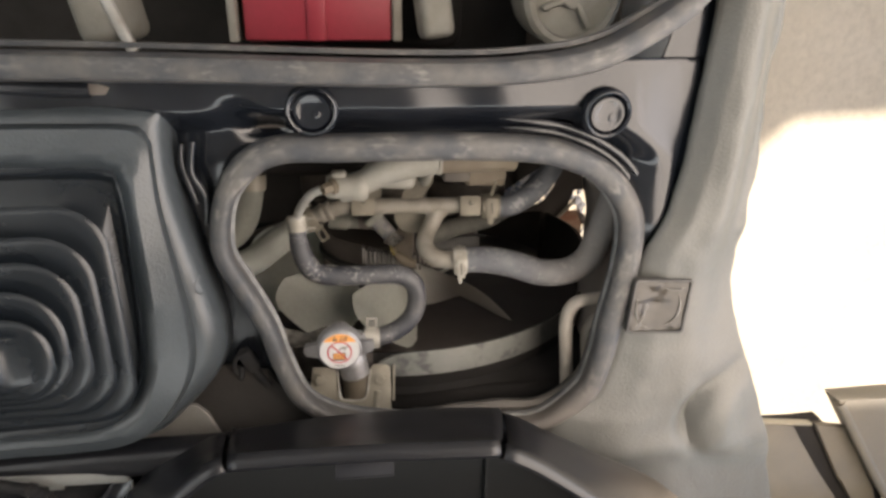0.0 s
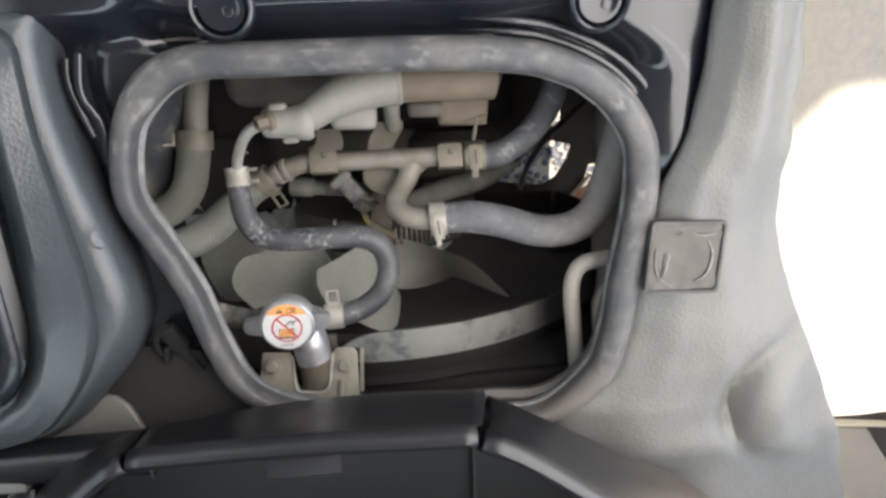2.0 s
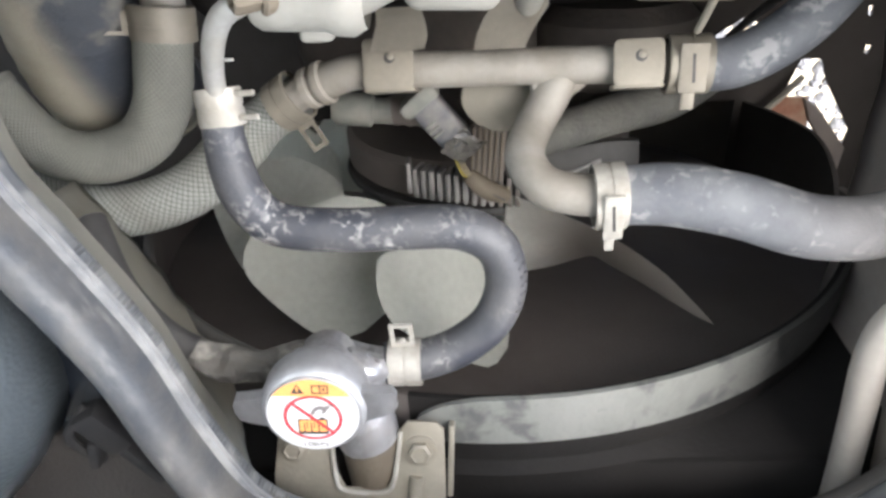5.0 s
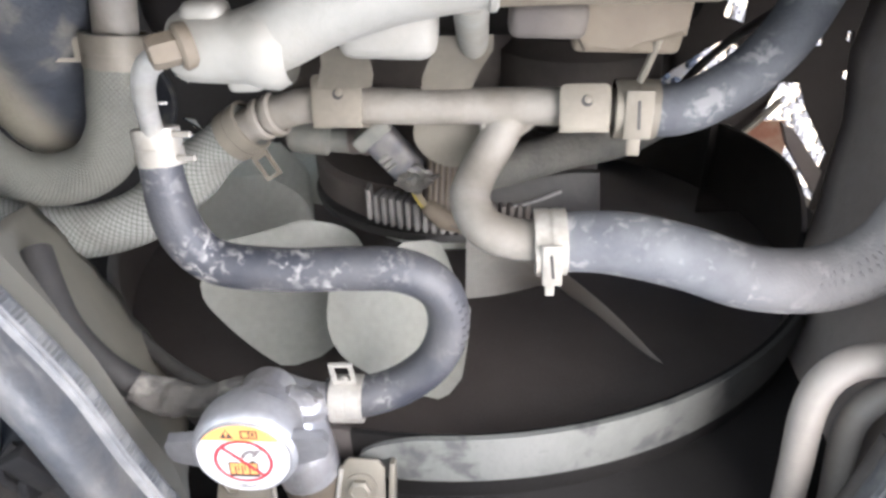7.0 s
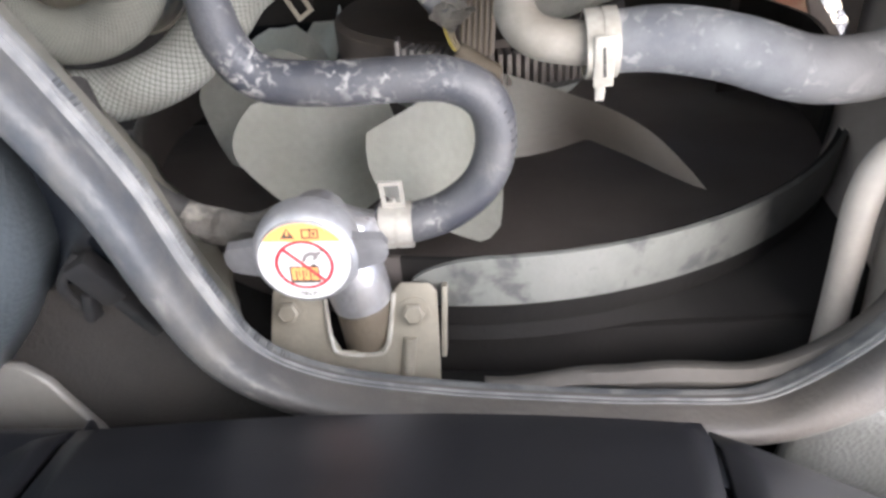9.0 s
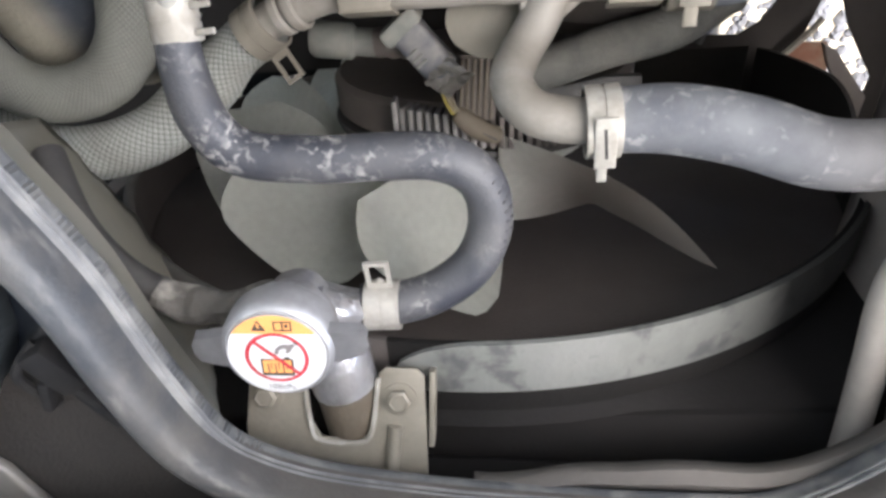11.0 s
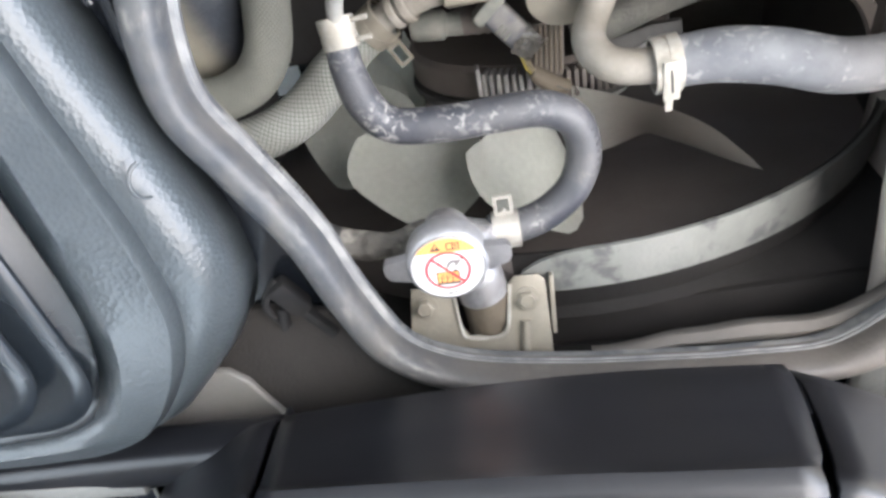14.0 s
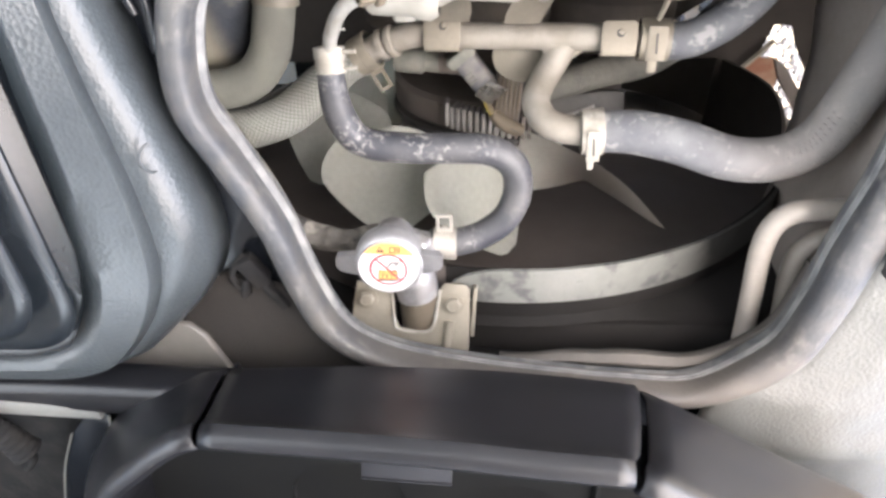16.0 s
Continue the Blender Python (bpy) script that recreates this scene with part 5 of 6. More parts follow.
def build_neck():
    nk = thing("filler_neck", "dusty alloy radiator filler neck with side outlets", "filler neck")
    part("body", turned([(0.0, -0.050), (0.0120, -0.050), (0.0140, -0.046), (0.0140, -0.030), (0.0205, -0.027), (0.0215, -0.021), (0.0210, -0.017), (0.015, -0.015), (0, -0.015)], (-0.101, -0.100, 0.584), (0.03, 0.02, 1), 36), M_NECK, nk)
    part("outlet", tube([(-.100, -.106, .530), (-.082, -.113, .530), (-.060, -.1155, .529)], 0.0078), M_NECK, nk)
    part("front_spout", tube([(-.096, -.105, .540), (-.090, -.130, .545), (-.087, -.150, .546)], 0.0172, scales=lambda t: 1.0 - 0.06 * t), M_NECK, nk)
    part("front_pipe", tube([(-.087, -.146, .546), (-.086, -.175, .544), (-.086, -.205, .540)], 0.0155), M_CASTBROWN, nk, "brown dusty steel pipe")
    foil = tube([(-.099, -.100, .548), (-.086, -.106, .545), (-.079, -.110, .541)], 0.0108, 20, 0.002, lambda s: 1.0 - 0.22 * s)
    for v in foil.verts:
        v.co += Vector((0.0, 0.5, 1.0)) * (0.0045 * noise.noise(v.co * 130)) + Vector((1, 0, 0)) * (0.003 * noise.noise(v.co * 170 + Vector((9, 0, 0))))
    part("crinkled_wrap", foil, M_NECK, nk, "crinkled silvery film round the outlet")
    h = thing("overflow_hose", "brown dirt-crusted hose beside the filler neck", "hose")
    crust = tube([(-.112, -.101, .540), (-.135, -.106, .540), (-.157, -.103, .540), (-.170, -.095, .540)], 0.0088, 22, 0.002, lambda t: 1 + 0.10 * math.sin(t * 11))
    for v in crust.verts:
        v.co += Vector((0.3, 0.6, 1.0)) * (0.0030 * noise.noise(v.co * 190))
    part("hose", crust, M_CRUST, h)
    part("inner_tube", tube([(-.166, -.098, .540), (-.185, -.086, .536), (-.205, -.066, .525), (-.225, -.04, .50)], 0.0075), M_DARK, h, "dark tube leaving the crusted hose")


def build_neck_bracket():
    b = thing("neck_bracket", "khaki plated steel bracket bolted round the filler pipe", "bracket")
    # plate rising slightly towards the front, with a notch round the pipe
    m = basis((-0.092, -0.141, 0.5475), (1, -0.06, 0.02), (0.0, -1, 0.36))
    out = [(-0.0415, 0.0), (-0.017, 0.0), (-0.0140, 0.004), (-0.0115, 0.028), (-0.007, 0.0365), (0.013, 0.037), (0.0190, 0.031), (0.0215, 0.012), (0.0225, 0.001), (0.026, -0.003), (0.041, -0.003), (0.0450, 0.001), (0.0465, 0.030), (0.0475, 0.055), (-0.044, 0.055), (-0.0440, 0.030)]
    bm = slab(out, 0.0022, m, 0.0006)
    part("plate", bm, M_BRACKET, b)
    edge = [m @ Vector((x, y, -0.0006)) for x, y in ((-0.0140, 0.004), (-0.0115, 0.028), (-0.007, 0.0365), (0.013, 0.037), (0.0190, 0.031), (0.0215, 0.012), (0.0225, 0.002))]
    part("rolled_edge", tube(edge, 0.0014, 8, 0.002), M_CLAMP, b, "pale worn rolled edge")
    part("rib", tube([m @ Vector((x, y, -0.0002)) for x, y in ((0.031, 0.027), (0.030, 0.040), (0.029, 0.053))], 0.0035, 10, 0.003), M_BRACKET, b)
    part("flange", block((0.003, 0.040, 0.014), m @ pose(0.0490, 0.018, 0.006), 0.0008), M_BRACKET, b)
    n = -(m.to_3x3() @ Vector((0, 0, 1)))
    for x in (-0.033, 0.033):
        c = m @ Vector((x, 0.013, 0))
        part("washer", turned([(0.0085, 0.0), (0.0085, 0.0012), (0.007, 0.0014), (0, 0.0014)], c, n, 28), M_BRACKET, b)
        part("bolt", turned([(0.0060, 0.0012), (0.0062, 0.0045), (0.0045, 0.0056), (0.0040, 0.0050), (0, 0.0050)], c, n, 6), M_BRACKET, b)


# ---- hoses and pipes ----
def spring_clamp(name, centre, axis, r, ear, width=0.016, style="frame", label="zinc spring clamp round a hose", mat=None, hook=False):
    """Band clamp; its ear points along ear: an open frame, two thin prongs, or a slotted plate."""
    mat = mat or M_CLAMP
    c = thing(name, label, "hose clamp", "spring clamps")
    ax = Vector(axis).normalized()
    for k in (-1, 1):
        part("band", turned([(r, -width * 0.22), (r + 0.0013, -width * 0.22), (r + 0.0013, width * 0.22), (r, width * 0.22)], Vector(centre) + ax * (width * 0.26 * k), ax, 36), mat, c)
    part("band", turned([(r - 0.0004, -width * 0.5), (r + 0.0007, -width * 0.5), (r + 0.0007, width * 0.5), (r - 0.0004, width * 0.5)], centre, ax, 36), mat, c)
    e = Vector(ear)
    e = (e - ax * e.dot(ax)).normalized()
    s = ax.cross(e)
    base = Vector(centre) + e * (r + 0.0005)
    if style == "frame":
        m = basis(base, e, ax)
        bm = bmesh.new()
        w, h, t = width * 0.70, 0.0175, 0.0016
        o = [(0, -w / 2), (h, -w / 2), (h, w / 2), (0, w / 2)]
        i = [(0.0040, -w / 2 + 0.0022), (h - 0.0022, -w / 2 + 0.0022), (h - 0.0022, w / 2 - 0.0022), (0.0040, w / 2 - 0.0022)]
        vs = [[bm.verts.new(m @ Vector((x, y, z))) for x, y in q] for q, z in ((o, 0), (i, 0), (i, t), (o, t))]
        for a, b in zip(vs, vs[1:] + vs[:1]):
            for k in range(4):
                bm.faces.new((a[k], a[(k + 1) % 4], b[(k + 1) % 4], b[k]))
        part("ear", bm, mat, c, smooth=False)
        if hook:
            part("hook", block((0.0065, 0.0030, 0.0026), basis(base + e * 0.0022 - s * 0.0016, e, ax + s * 0.5), 0.0008), mat, c)
    elif style == "prongs":
        for k in (-1, 1):
            m = basis(base + ax * (0.0052 * k) + e * 0.004, e, ax)
            part("prong", block((0.014, 0.0026, 0.0020), m, 0.0006), mat, c)
    else:
        m = basis(base + e * 0.0010, s, ax)
        part("plate", block((r * 1.75, width * 0.62, 0.0014), m, 0.0005), mat, c)
        part("slot", block((r * 1.05, 0.0016, 0.0010), m @ pose(0, 0.0, 0.0004, 0, 0, 4), 0.0004), M_DARK, c)
        part("tail", block((0.010, width * 0.30, 0.0014), m @ pose(r * 1.15, -0.001, -0.002), 0.0005), mat, c)


def hose(name, label, pts, r, mat, scales=None, category="hose"):
    h = thing(name, label, category)
    part("hose", tube(pts, r, 28, 0.003, scales), mat, h)
    for a, c, s in ((pts[0], pts[1], 0.0), (pts[-1], pts[-2], 1.0)):
        q = r * (scales(s) if scales else 1.0)
        way = (Vector(c) - Vector(a)).normalized()
        part("hose_end", turned([(q * 0.8, -0.0005), (q * 1.03, -0.0005), (q * 1.045, 0.002), (q * 1.03, 0.0045), (q * 0.99, 0.005)], a, way, 24), mat, h)
    return h


def ridge_marks(owner, mat, pts, r, count, lift):
    """Short moulded dashes in two rows along the outside of a bend."""
    path = resample(spline(pts, 0.001), count)
    mid = (path[0] + path[-1]) / 2
    for k in range(1, count - 1):
        along = (path[k + 1] - path[k - 1]).normalized()
        out = path[k] - mid
        out = (out - along * out.dot(along)).normalized()
        for row in (0, 16):
            e = radians(lift + row)
            way = out * math.cos(e) + along.cross(out).normalized() * math.copysign(math.sin(e), along.cross(out).z)
            m = basis(path[k] + way * (r + 0.0001) + along * (0.0010 if row else 0.0), along.cross(way), along)
            part("moulded_ridge", block((0.0026, 0.0009, 0.0012), m, 0.0003, segs=1), mat, owner, smooth=False)


def build_hoses():
    hose("bypass_hose", "small black coolant hose crusted with white residue", [(-.141, .024, .508), (-.140, -.002, .514), (-.134, -.022, .520), (-.121, -.0365, .520), (-.09, -.041, .520), (-.06, -.0415, .519), (-.034, -.0435, .518), (-.017, -.0555, .516), (-.0125, -.077, .515), (-.02, -.098, .518), (-.037, -.111, .522), (-.056, -.115, .527), (-.076, -.115, .530)], 0.0107, M_HOSE, lambda t: 0.82 + 0.18 * smooth(0.0, 0.16, t))
    ridge_marks(bpy.data.objects["bypass_hose"], M_HOSE, [(-.040, -.0425, .518), (-.028, -.0475, .517), (-.0165, -.0585, .516), (-.0125, -.075, .515), (-.0165, -.091, .517)], 0.0110, 15, 38)
    el = thing("coolant_elbow", "bright zinc elbow pipe feeding the small hose", "pipe")
    part("pipe", tube([(-.098, .067, .546), (-.109, .066, .545), (-.119, .061, .541), (-.127, .052, .533), (-.133, .042, .524), (-.138, .031, .515), (-.1405, .012, .509)], 0.0046), M_BRIGHT, el)
    part("nib", block((0.0045, 0.0012, 0.0012), pose(-.128, .041, .520), 0.0003), M_BRIGHT, el)
    part("hex_fitting", turned([(0.0060, -0.010), (0.0060, 0.002), (0.0052, 0.0035), (0.0034, 0.0035), (0.0028, -0.001), (0, -0.001)], (-.1060, .0690, .5560), (-0.80, -0.10, 0.58), 6), M_CASTBROWN, el, "brass-tinted hex fitting")
    part("fitting_collar", turned([(0.0078, -0.004), (0.0082, -0.003), (0.0082, 0.0), (0.0070, 0.0012), (0.0, 0.0012)], (-.1005, .0695, .5515), (-0.80, -0.10, 0.58), 28), M_CASTBROWN, el)
    spring_clamp("hose_clamp", (-.1408, .018, .5085), (0.05, -1, 0.2), 0.0092, (1, 0.0, 0.4), 0.017, "prongs")
    spring_clamp("hose_clamp", (-.066, -.115, .529), (1, 0, 0), 0.0112, (0.1, 1, 0.25), 0.017, hook=True)
    hose("heater_hose_large", "thick grey rubber coolant hose with dusty patches", [(.034, -.034, .51), (.064, -.0325, .513), (.096, -.038, .517), (.131, -.049, .520), (.162, -.048, .522), (.183, -.033, .525), (.194, -.004, .527), (.202, .028, .529), (.212, .058, .525), (.23, .10, .51), (.245, .17, .47)], 0.0150, M_HEATER, lambda t: 0.93 + 0.09 * smooth(0, 0.12, t))
    bend = [(.150, -.0495, .5213), (.162, -.048, .522), (.181, -.035, .525), (.192, -.010, .527)]
    for lift in (62, 118):
        ridge_marks(bpy.data.objects["heater_hose_large"], M_HEATER, bend, 0.0149, 16, lift)
    spring_clamp("hose_clamp", (.037, -.0335, .510), (1, 0.05, 0.05), 0.0148, (0.0, -0.25, 1), 0.015, "plate")
    p = thing("heater_pipe", "dusty plated steel coolant pipe with welded branch", "pipe")
    part("main_pipe", tube([(-.150, -.014, .428), (-.138, -.006, .431), (-.122, .004, .434), (-.100, .0125, .4395), (-.083, .016, .444), (-.039, .0165, .451), (.008, .017, .456), (.047, .017, .461), (.082, .0165, .466)], 0.0096), M_PIPE, p)
    part("branch", tube([(.020, .012, .456), (.013, -.002, .459), (.004, -.013, .470), (-.001, -.0205, .489), (.006, -.029, .503), (.022, -.0325, .509), (.046, -.0335, .511)], 0.0102), M_PIPE, p)
    part("branch_web", slab([(.004, .012), (.0350, .0115), (.0340, .0070), (.0155, -.0080), (.006, -.012)], 0.009, pose(0, 0, .4520), 0.003), M_PIPE, p)
    part("gusset", slab([(.030, .010), (.008, -.012), (.002, -.008), (.012, .012)], 0.004, pose(0, 0, 0.458), 0.001), M_PIPE, p)
    part("bead", turned([(0.0102, -0.003), (0.0122, -0.002), (0.0122, 0.002), (0.0102, 0.003)], (-.108, .0095, .438), (1, 0.38, 0.2)), M_PIPE, p)
    part("bead", turned([(0.0102, -0.003), (0.0118, -0.002), (0.0118, 0.002), (0.0102, 0.003)], (-.116, .0066, .436), (1, 0.38, 0.2)), M_PIPE, p)
    for x, y, z, w, h in ((-.069, .0255, .455, .027, .026), (.055, .0245, .474, .024, .022)):
        m = basis((x, y - 0.004, z), (1, 0.02, 0.1), (0, 1, -0.35))
        b = slab(rounded(w, h, 0.003, 3), 0.0018, m, 0.0005)
        part("tab", b, M_BRACKET, p)
        part("tab_skirt", block((w, 0.002, 0.016), m @ pose(0, -h / 2, -0.007), 0.0005), M_BRACKET, p)
        up = m.to_3x3() @ Vector((0, 0, 1))
        part("hole", turned([(0.0028, -0.001), (0.0028, 0.0003), (0.0, 0.0003)], m @ Vector((0.001, 0.003, 0.0018)), up, 20), M_DARK, p)
        part("pin", turned([(0.0020, -0.001), (0.0020, 0.0008), (0.0012, 0.0012), (0.0, 0.0012)], m @ Vector((0.0016, 0.0036, 0.0018)), up, 16), M_BRACKET, p)
    spring_clamp("hose_clamp", (.081, .0165, .466), (1, 0, 0.1), 0.0132, (0, 0.1, 1), 0.021, "plate", mat=M_BRACKET)
    hose("upper_hose", "dark dusty rubber hose curving rearward from the steel pipe", [(.074, .0165, .466), (.10, .017, .470), (.122, .0265, .470), (.141, .042, .467), (.156, .062, .461), (.165, .085, .453), (.168, .13, .43)], 0.0126, M_HOSE_GREY)
    hose("braided_hose", "thick hose in a pale braided sleeve", [(-.128, .000, .432), (-.152, -.016, .424), (-.177, -.036, .420), (-.207, -.058, .420), (-.244, -.071, .418), (-.28, -.0735, .415), (-.315, -.066, .41), (-.37, -.03, .40)], 0.0175, M_BRAID, lambda t: 0.80 + 0.2 * smooth(0.08, 0.2, t))
    spring_clamp("hose_clamp", (-.131, -.0015, .432), (-1, -0.62, -0.1), 0.0138, (0.7, -1.0, 0.25), 0.016, mat=M_BRACKET)
    hose("return_hose", "dusty grey-green hose bent round the intake duct", [(-.199, .050, .415), (-.204, .020, .420), (-.212, -.005, .420), (-.229, -.0245, .420), (-.255, -.034, .420), (-.279, -.032, .420), (-.298, -.018, .420), (-.315, .012, .420)], 0.0165, M_KNIT)
    h = thing("return_pipe", "dusty steel pipe entering the grey-green hose", "pipe")
    part("pipe", tube([(-.186, .12, .405), (-.193, .085, .410), (-.199, .044, .415)], 0.0120), M_PIPE, h)
    spring_clamp("hose_clamp", (-.200, .042, .4155), (0.1, 1, -0.1), 0.0170, (-1, 0, 0.5), 0.019, mat=M_BRACKET)
    hose("intake_duct", "wide dusty corrugated intake duct", [(-.232, .12, .44), (-.249, .075, .415), (-.261, .040, .395), (-.270, .006, .372), (-.277, -.014, .34), (-.282, -.026, .28)], 0.0405, M_DUCT, lambda t: 1 + 0.008 * math.sin(t * 95), "duct")
    hose("lower_hose", "dark rubber hose behind the steel pipe", [(.005, -.046, .395), (.030, -.038, .40), (.060, -.029, .40), (.096, -.020, .40), (.13, -.005, .385)], 0.0125, M_HOSE_DUSTY)
    u = thing("bay_pipe", "smooth taupe painted steel pipe bent under the hatch edge", "pipe")
    part("pipe", tube([(.168, -.24, .545), (.163, -.19, .549), (.158, -.14, .551), (.1545, -.105, .552), (.157, -.084, .552), (.167, -.0735, .552), (.185, -.0715, .551), (.215, -.0715, .548), (.26, -.07, .54)], 0.0076), M_TAUPE, u)
    part("pipe", tube([(.200, -.24, .535), (.194, -.19, .538), (.187, -.145, .540), (.186, -.120, .540), (.193, -.106, .540), (.207, -.101, .538), (.25, -.10, .53)], 0.0070), M_TAUPE, u)


# ---- engine top ----
def build_engine():
    t = thing("thermostat_housing", "pale dusty cast aluminium coolant housing", "housing")
    part("cap_end", turned([(0.0, -0.004), (0.0105, -0.004), (0.0125, -0.001), (0.0128, 0.006), (0.0128, 0.022), (0.0145, 0.026), (0.0150, 0.033), (0.0120, 0.038)], (-.102, .0675, .541), (1, -0.04, 0.02), 32), M_CAST, t)
    part("body", tube([(-.082, .0668, .541), (-.067, .0715, .541), (-.052, .080, .541), (-.030, .089, .541), (.000, .094, .541), (.008, .0942, .541)], 0.0170, 26, scales=lambda s: 0.74 + 0.28 * smooth(0.1, 0.6, s)), M_CAST, t)
    part("outlet_body", tube([(.006, .0942, .541), (.030, .094, .539), (.060, .093, .535), (.088, .092, .530)], 0.0166, 26), M_CASTBROWN, t, "brown grimy end of the housing")
    part("joint_bead", turned([(0.0168, -0.002), (0.0182, -0.001), (0.0182, 0.001), (0.0168, 0.002)], (.008, .0942, .541), (1, 0.02, 0), 28), M_CAST, t)
    part("lug", block((0.016, 0.010, 0.014), pose(-.093, .0785, .541), 0.004, segs=3), M_CAST, t)
    part("lug", block((0.014, 0.008, 0.010), pose(-.086, .0525, .532), 0.003, segs=3), M_CAST, t)
    part("boss", block((0.041, 0.024, 0.026), pose(-.033, .067, .505, 10, 0, -3), 0.007, segs=3), M_CAST, t)
    part("stub", tube([(.001, .080, .530), (.001, .064, .495), (.002, .050, .466)], 0.0072), M_CAST, t)
    part("end_plate", block((0.045, 0.024, 0.018), pose(.066, .0645, .495, 15, 0, -3), 0.003, segs=3), M_CASTBROWN, t)
    part("end_arm", slab([(.030, .082), (.046, .055), (.060, .056), (.086, .060), (.088, .080), (.060, .095)], 0.010, pose(0, 0, .504), 0.003), M_CASTBROWN, t)
    part("end_lug", block((0.030, 0.014, 0.012), pose(.030, .070, .520, 15, 0, -3), 0.004, segs=3), M_ENGINE, t)
    part("rod", tube([(.0768, .036, .486), (.0775, .046, .494), (.0775, .062, .506), (.0770, .090, .516)], 0.0018, 10), M_BRACKET, t)
    b = thing("pipe_stay", "bent khaki steel stays holding the coolant pipe", "bracket")
    for pts in ([(-.0765, -.0491, .030, .4645), (-.0740, -.0470, .037, .4660), (-.0716, -.0475, .043, .4680), (-.0700, -.0490, .052, .4760)], [(-.0246, .0007, .0280, .4640), (-.0230, .0040, .0360, .4665), (-.0195, .0085, .0440, .4695), (-.0170, .0110, .0480, .4715), (-.0160, .0110, .0560, .4760)]):
        bm = bmesh.new()
        rows = [[bm.verts.new((x0, y, z)), bm.verts.new((x1, y, z))] for x0, x1, y, z in pts]
        for p, q in zip(rows, rows[1:]):
            bm.faces.new((p[0], p[1], q[1], q[0]))
        bmesh.ops.solidify(bm, geom=list(bm.faces), thickness=0.0018)
        bmesh.ops.recalc_face_normals(bm, faces=list(bm.faces))
        part("stay", bm, M_BRACKET, b)
    part("disc", slab([(0.0245 * math.cos(radians(a)), 0.0195 * math.sin(radians(a))) for a in range(0, 360, 12)], 0.003, basis((-.0075, -.002, .440), (1, 0, 0), (0, 1, -0.2)), 0.0008), M_BRACKET, b)
    c = thing("sensor_connector", "grey-green plug connector on a sensor", "connector")
    part("plug", turned([(0, 0), (0.0085, 0), (0.0105, 0.003), (0.0105, 0.024), (0.008, 0.026), (0.008, 0.040), (0, 0.040)], (-.112, -.014, .405), (1, -0.12, 0), 20), M_CONNECTOR, c)
    part("grommet", turned([(0.0078, 0), (0.0088, 0.004), (0.0078, 0.008), (0.0088, 0.012), (0.0078, 0.016), (0.0088, 0.020), (0.006, 0.026), (0, 0.026)], (-.076, -.018, .405), (1, -0.12, 0), 18), M_GRIME, c)
    k = thing("injector_plug", "dusty grey plug with crumpled wrapping and tan wires", "connector")
    m = basis((-.0445, -.018, .430), (0.62, -0.75, 0.0), (0.75, 0.62, 0))
    part("plug", block((0.034, 0.019, 0.016), m, 0.0035, segs=3), M_BLACKCONN, k)
    part("collar", block((0.010, 0.025, 0.019), m @ pose(-0.018, 0, 0), 0.003), M_CONNECTOR, k)
    for i in range(3):
        part("rib", block((0.0014, 0.0075, 0.0016), m @ pose(-0.004 + 0.0036 * i, -0.0045, 0.0084), 0.0005), M_CONNECTOR, k)
    for i in range(3):
        part("wire", tube([(-0.0380 + 0.0022 * i, -0.0349, 0.4240), (-0.0370 + 0.0022 * i, -0.0463, 0.4200), (-0.0325 + 0.0022 * i, -0.0595, 0.4140), (-0.0227 + 0.0022 * i, -0.0677, 0.4100), (-0.0074 + 0.0022 * i, -0.0743, 0.4040)], 0.0009, 8), M_WIRE if i else M_WIRE_YELLOW, k)
    # crumpled clear wrapping over the end of the plug
    rnd = random.Random(5)
    bm = bmesh.new()
    grid = [[bm.verts.new(m @ Vector((0.010 + 0.0032 * u + rnd.uniform(-.0012, .0012), -0.0105 + 0.0030 * v + rnd.uniform(-.0012, .0012), 0.0090 - 0.00035 * u * u + rnd.uniform(-.0018, .0018)))) for v in range(8)] for u in range(7)]
    for p, q in zip(grid, grid[1:]):
        for v in range(7):
            bm.faces.new((p[v], q[v], q[v + 1], p[v + 1]))
    bmesh.ops.solidify(bm, geom=list(bm.faces), thickness=0.0004)
    part("wrapping", bm, M_CRINKLE, k, "crumpled dusty clear wrapping", smooth=False)
    e = thing("engine_block", "grimy engine block with bay shade painted into its dark parts", "engine")
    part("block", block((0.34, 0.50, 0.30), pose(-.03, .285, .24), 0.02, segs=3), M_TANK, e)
    part("front_cover", block((0.22, 0.06, 0.24), pose(-.04, .015, .22), 0.02, segs=3), M_ENGINE, e)
    part("manifold", block((0.26, 0.08, 0.09), pose(-.02, .115, .44), 0.02, segs=3), M_ENGINE, e)
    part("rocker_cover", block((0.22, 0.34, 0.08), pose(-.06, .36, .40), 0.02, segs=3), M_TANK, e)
    a = thing("alternator", "dark finned alternator beside the fan clutch", "alternator")
    part("body", turned([(0, 0), (0.045, 0.0), (0.055, 0.01), (0.055, 0.05), (0.045, 0.06), (0, 0.06)], (.075, -.030, .33), (0, 1, 0), 40), M_ENGINE, a)
    part("stay", slab([(0.0095, -0.0696), (0.0150, -0.0586), (0.0628, -0.0508), (0.0848, -0.0515), (0.0881, -0.0832), (0.0308, -0.0816), (0.0172, -0.0770)], 0.008, pose(0, 0, .378), 0.002), M_DARK, a)
    part("stay_lip", tube([(0.0247, -0.0742, 0.3870), (0.0360, -0.0728, 0.3870), (0.0472, -0.0689, 0.3870), (0.0599, -0.0636, 0.3870)], 0.0016, 8), M_FIN, a, "worn pale edge of the stay")
    r = thing("rusty_bracket", "rust-brown steel bracket on the chassis below the bay", "bracket")
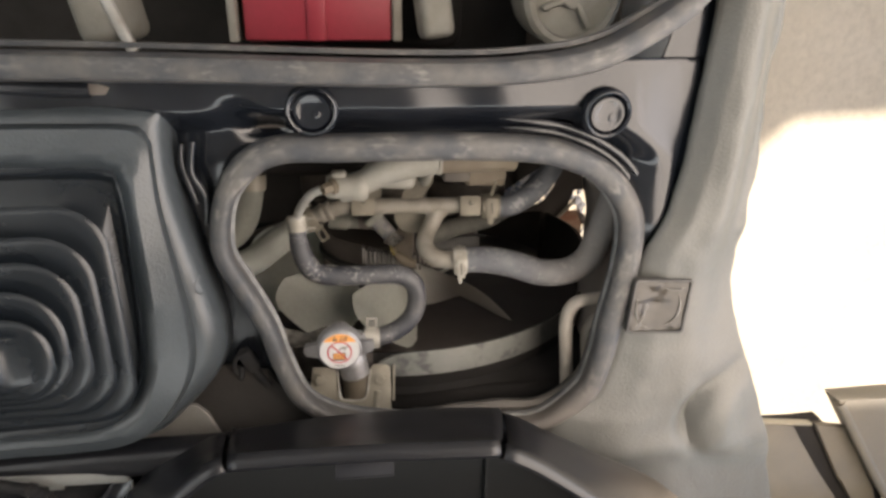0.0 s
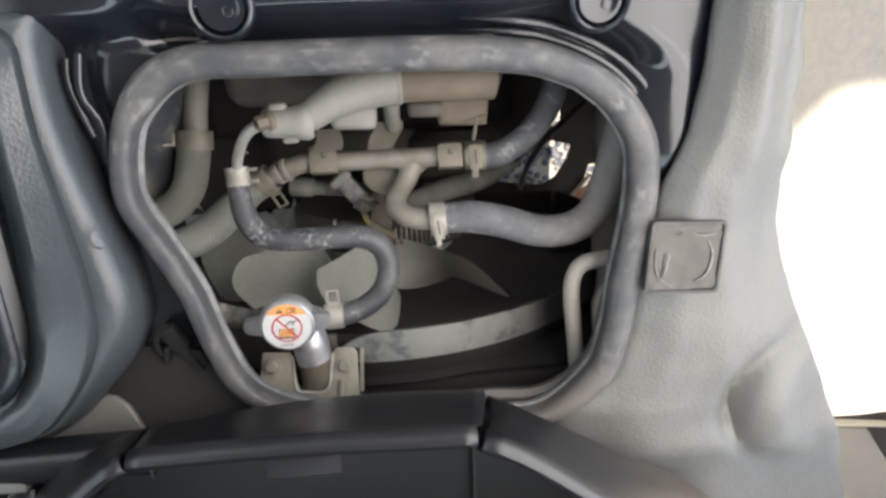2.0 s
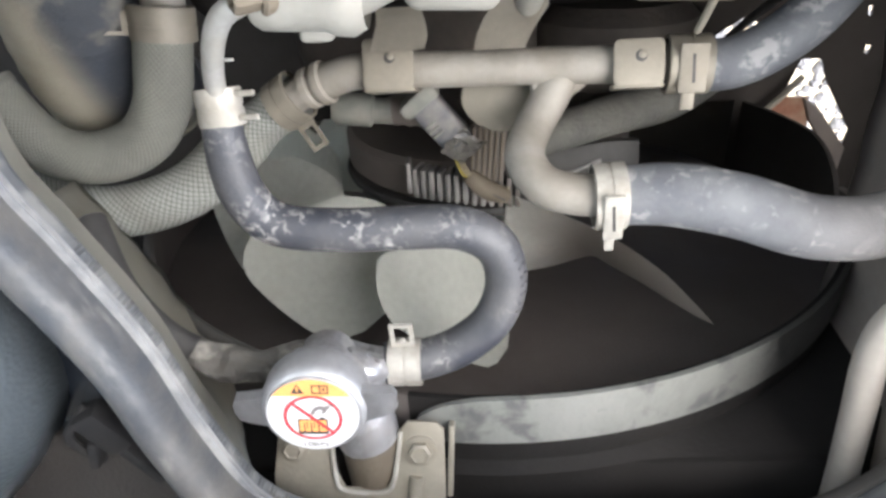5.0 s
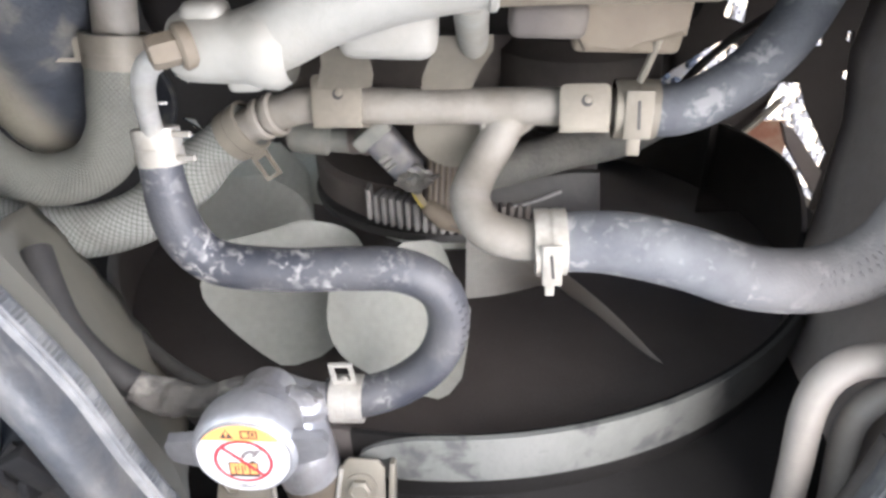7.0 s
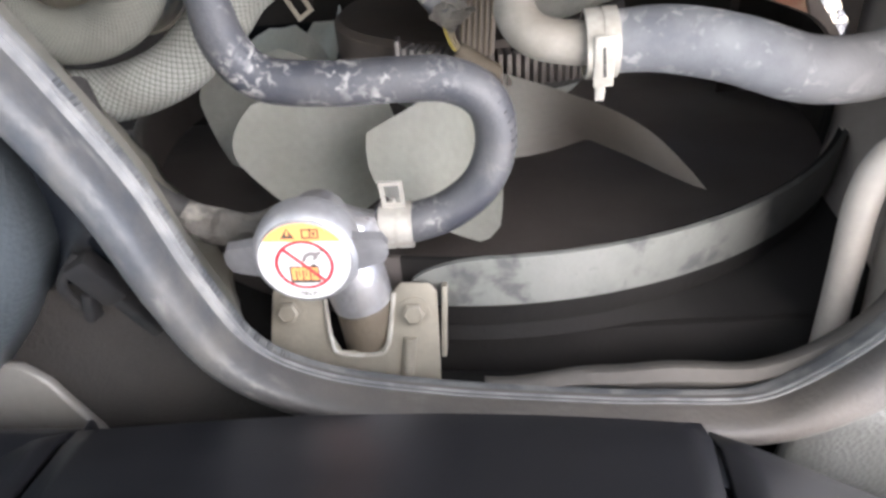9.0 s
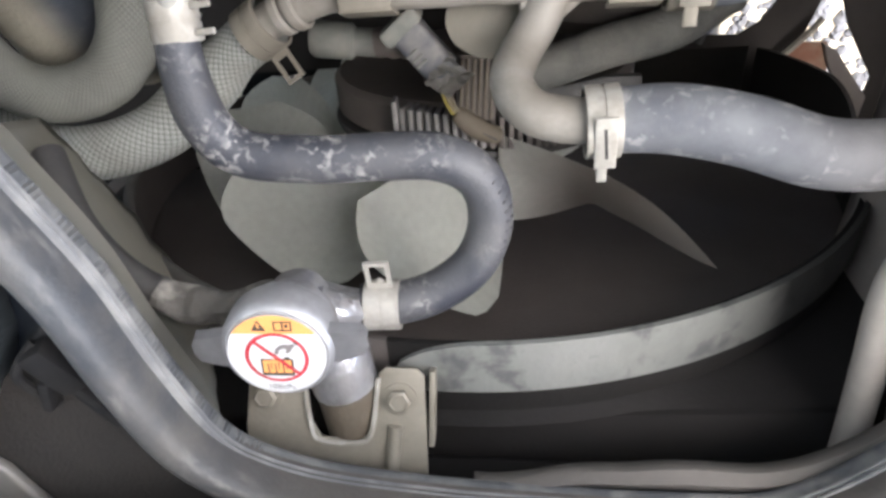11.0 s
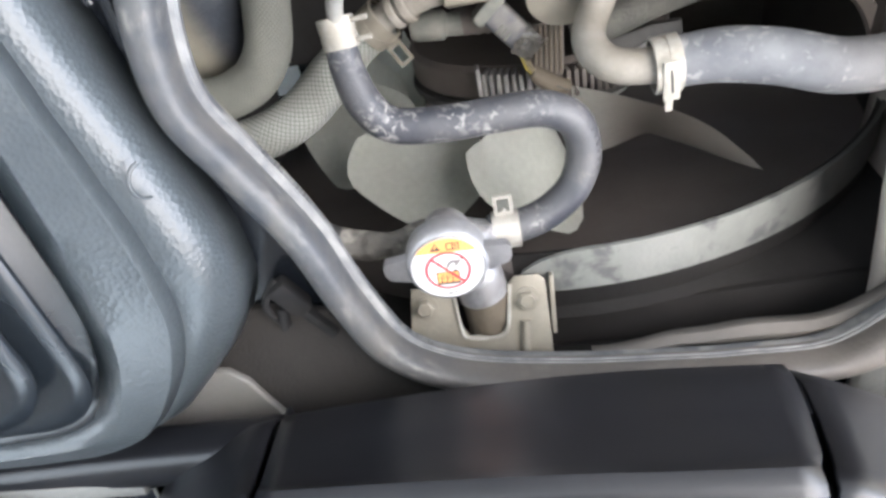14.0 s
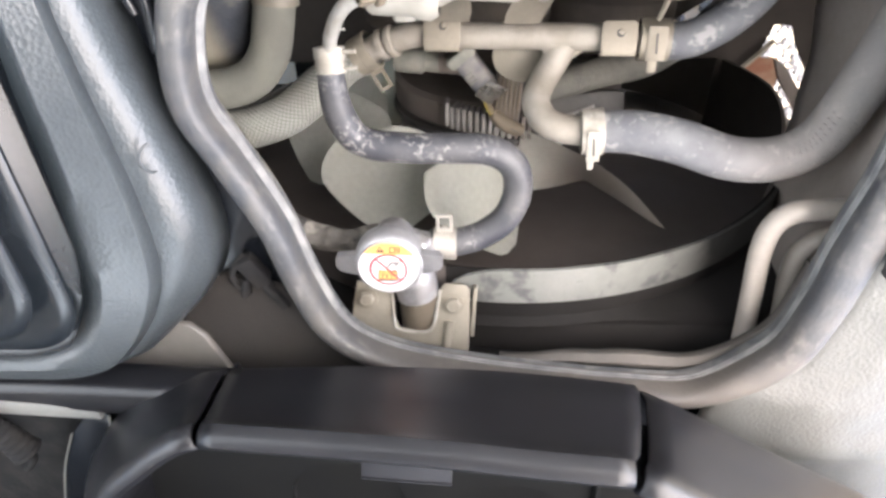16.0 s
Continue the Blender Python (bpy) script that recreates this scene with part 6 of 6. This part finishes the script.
    part("plate", slab([(0.268, -0.123), (0.288, -0.096), (0.313, -0.097), (0.318, -0.119), (0.318, -0.163), (0.272, -0.134)], 0.005, pose(0, 0, 0.154), 0.001), M_RUST, r)
    part("strut", slab([(0.307, -0.097), (0.321, -0.104), (0.36, -0.151), (0.358, -0.177), (0.317, -0.12)], 0.008, pose(0, 0, 0.1555), 0.002), M_GRIME, r)
    part("rod", tube([(.258, -.118, .165), (.280, -.096, .166), (.300, -.074, .165)], 0.0032, 8), M_BRACKET, r)
    x = thing("cross_member", "dark grimy chassis member beside the engine", "chassis member")
    part("rail", block((0.07, 0.9, 0.22), pose(.43, .10, .272), 0.012, segs=3), M_ENGINE, x)
    part("tower", block((0.05, 0.12, 0.20), pose(.335, .075, .36, 0, -14, 8), 0.012, segs=3), M_GRIME, x)
    part("gusset", block((0.03, 0.05, 0.12), pose(.300, .02, .34, 0, -14, -12), 0.008, segs=3), M_PAD, x)
    part("beam", block((0.20, 0.07, 0.07), pose(.24, .135, .30), 0.012, segs=3), M_ENGINE, x)
    o = thing("fuel_tube", "thin dark tube crossing the gap beside the engine", "tube")
    part("tube", tube([(.248, .05, .30), (.225, .0, .22), (.205, -.05, .17), (.19, -.09, .165)], 0.004, 10), M_DARK, o)
    # Added dark sheets stand in for underbody shade; openings leave bright ground visible.
    u = thing("undertray", "added dark sheet for the shade under the engine, with irregular openings", "undertray")
    bm = bmesh.new()
    edges = []
    for loop in ([(-.75, -.30), (-.31, -.30), (-.31, -.098), (.243, -.098), (.243, -.30), (.47, -.30), (.47, .80), (-.75, .80)],
                 [(0.151, -0.075), (0.205, -0.039), (0.237, -0.019), (0.272, -0.029), (0.265, -0.052), (0.249, -0.076), (0.23, -0.087), (0.184, -0.085)],
                 [(0.262, -0.126), (0.29, -0.096), (0.301, -0.06), (0.321, -0.061), (0.331, -0.084), (0.365, -0.135), (0.362, -0.153), (0.364, -0.203), (0.319, -0.163)],
                 [(0.32, -0.026), (0.332, -0.012), (0.332, -0.026)], [(0.354, -0.022), (0.353, -0.013), (0.357, -0.013), (0.358, -0.023)], [(0.359, -0.057), (0.36, -0.05), (0.366, -0.05), (0.364, -0.059)],
                 [(.236, .004), (.240, .032), (.256, .031), (.256, -.003)],
                 [(-.300, -.036), (-.280, -.038), (-.284, -.046)], [(-.300, -.080), (-.286, -.082), (-.280, -.096)]):
        vs = [bm.verts.new((x0, y0, 0.150)) for x0, y0 in loop]
        edges += [bm.edges.new((vs[k], vs[(k + 1) % len(vs)])) for k in range(len(vs))]
    bmesh.ops.triangle_fill(bm, use_beauty=True, edges=edges)
    bmesh.ops.solidify(bm, geom=list(bm.faces), thickness=0.003)
    part("sheet", bm, M_DEEP_SHADE, u, smooth=False)
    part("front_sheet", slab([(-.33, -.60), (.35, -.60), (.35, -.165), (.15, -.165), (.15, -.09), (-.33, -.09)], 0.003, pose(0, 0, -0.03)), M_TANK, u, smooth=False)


def bay_side(name, label, mat, top, low):
    """Sheet from a top line to a low line, each a list of points."""
    w = thing(name, label, "body panel")
    bm = bmesh.new()
    A = resample([Vector(p) for p in top], 24)
    B = resample([Vector(p) for p in low], 24)
    rows = [[bm.verts.new(a.lerp(b, k / 10) + Vector((0.003 * noise.noise((i * 0.4, k * 0.5, 1)), 0, 0))) for k in range(11)] for i, (a, b) in enumerate(zip(A, B))]
    for p, q in zip(rows, rows[1:]):
        for k in range(10):
            bm.faces.new((p[k], p[k + 1], q[k + 1], q[k]))
    ob = part("sheet", bm, mat, w)
    mod = ob.modifiers.new("thick", "SOLIDIFY")
    mod.thickness = 0.0015
    return w


def build_bay():
    bay_side("left_body_panel", "dusty grey-green sheet-metal panel beside the shroud", M_BAY, [(-.200, .0, .583), (-.176, -.05, .583), (-.160, -.10, .583), (-.138, -.148, .583)], [(-.275, -.045, .43), (-.252, -.088, .43), (-.228, -.122, .44), (-.19, -.165, .47)])
    bay_side("right_body_panel", "brown dusty sheet-metal side of the engine bay", M_WALL, [(.20, -.20, .577), (.205, -.10, .577), (.215, .0, .577), (.22, .09, .577), (.22, .17, .577)], [(.222, -.20, .40), (.2300, -.105, .390), (.2365, -.088, .380), (.2365, -.06, .380), (.2345, -.02, .380), (.228, .02, .385), (.22, .17, .40)])
    bay_side("rear_cross_panel", "brown dusty cross member under the floor behind the hatch", M_GRIME, [(.22, .135, .577), (.0, .135, .577), (-.24, .135, .577)], [(.24, .17, .44), (.0, .165, .47), (-.26, .17, .44)])
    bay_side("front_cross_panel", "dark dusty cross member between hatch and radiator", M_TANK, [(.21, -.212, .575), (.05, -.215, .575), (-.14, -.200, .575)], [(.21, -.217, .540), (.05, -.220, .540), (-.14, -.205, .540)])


build_radiator()
build_fan()
build_cap()
build_neck()
build_neck_bracket()
build_hoses()
build_engine()
build_bay()
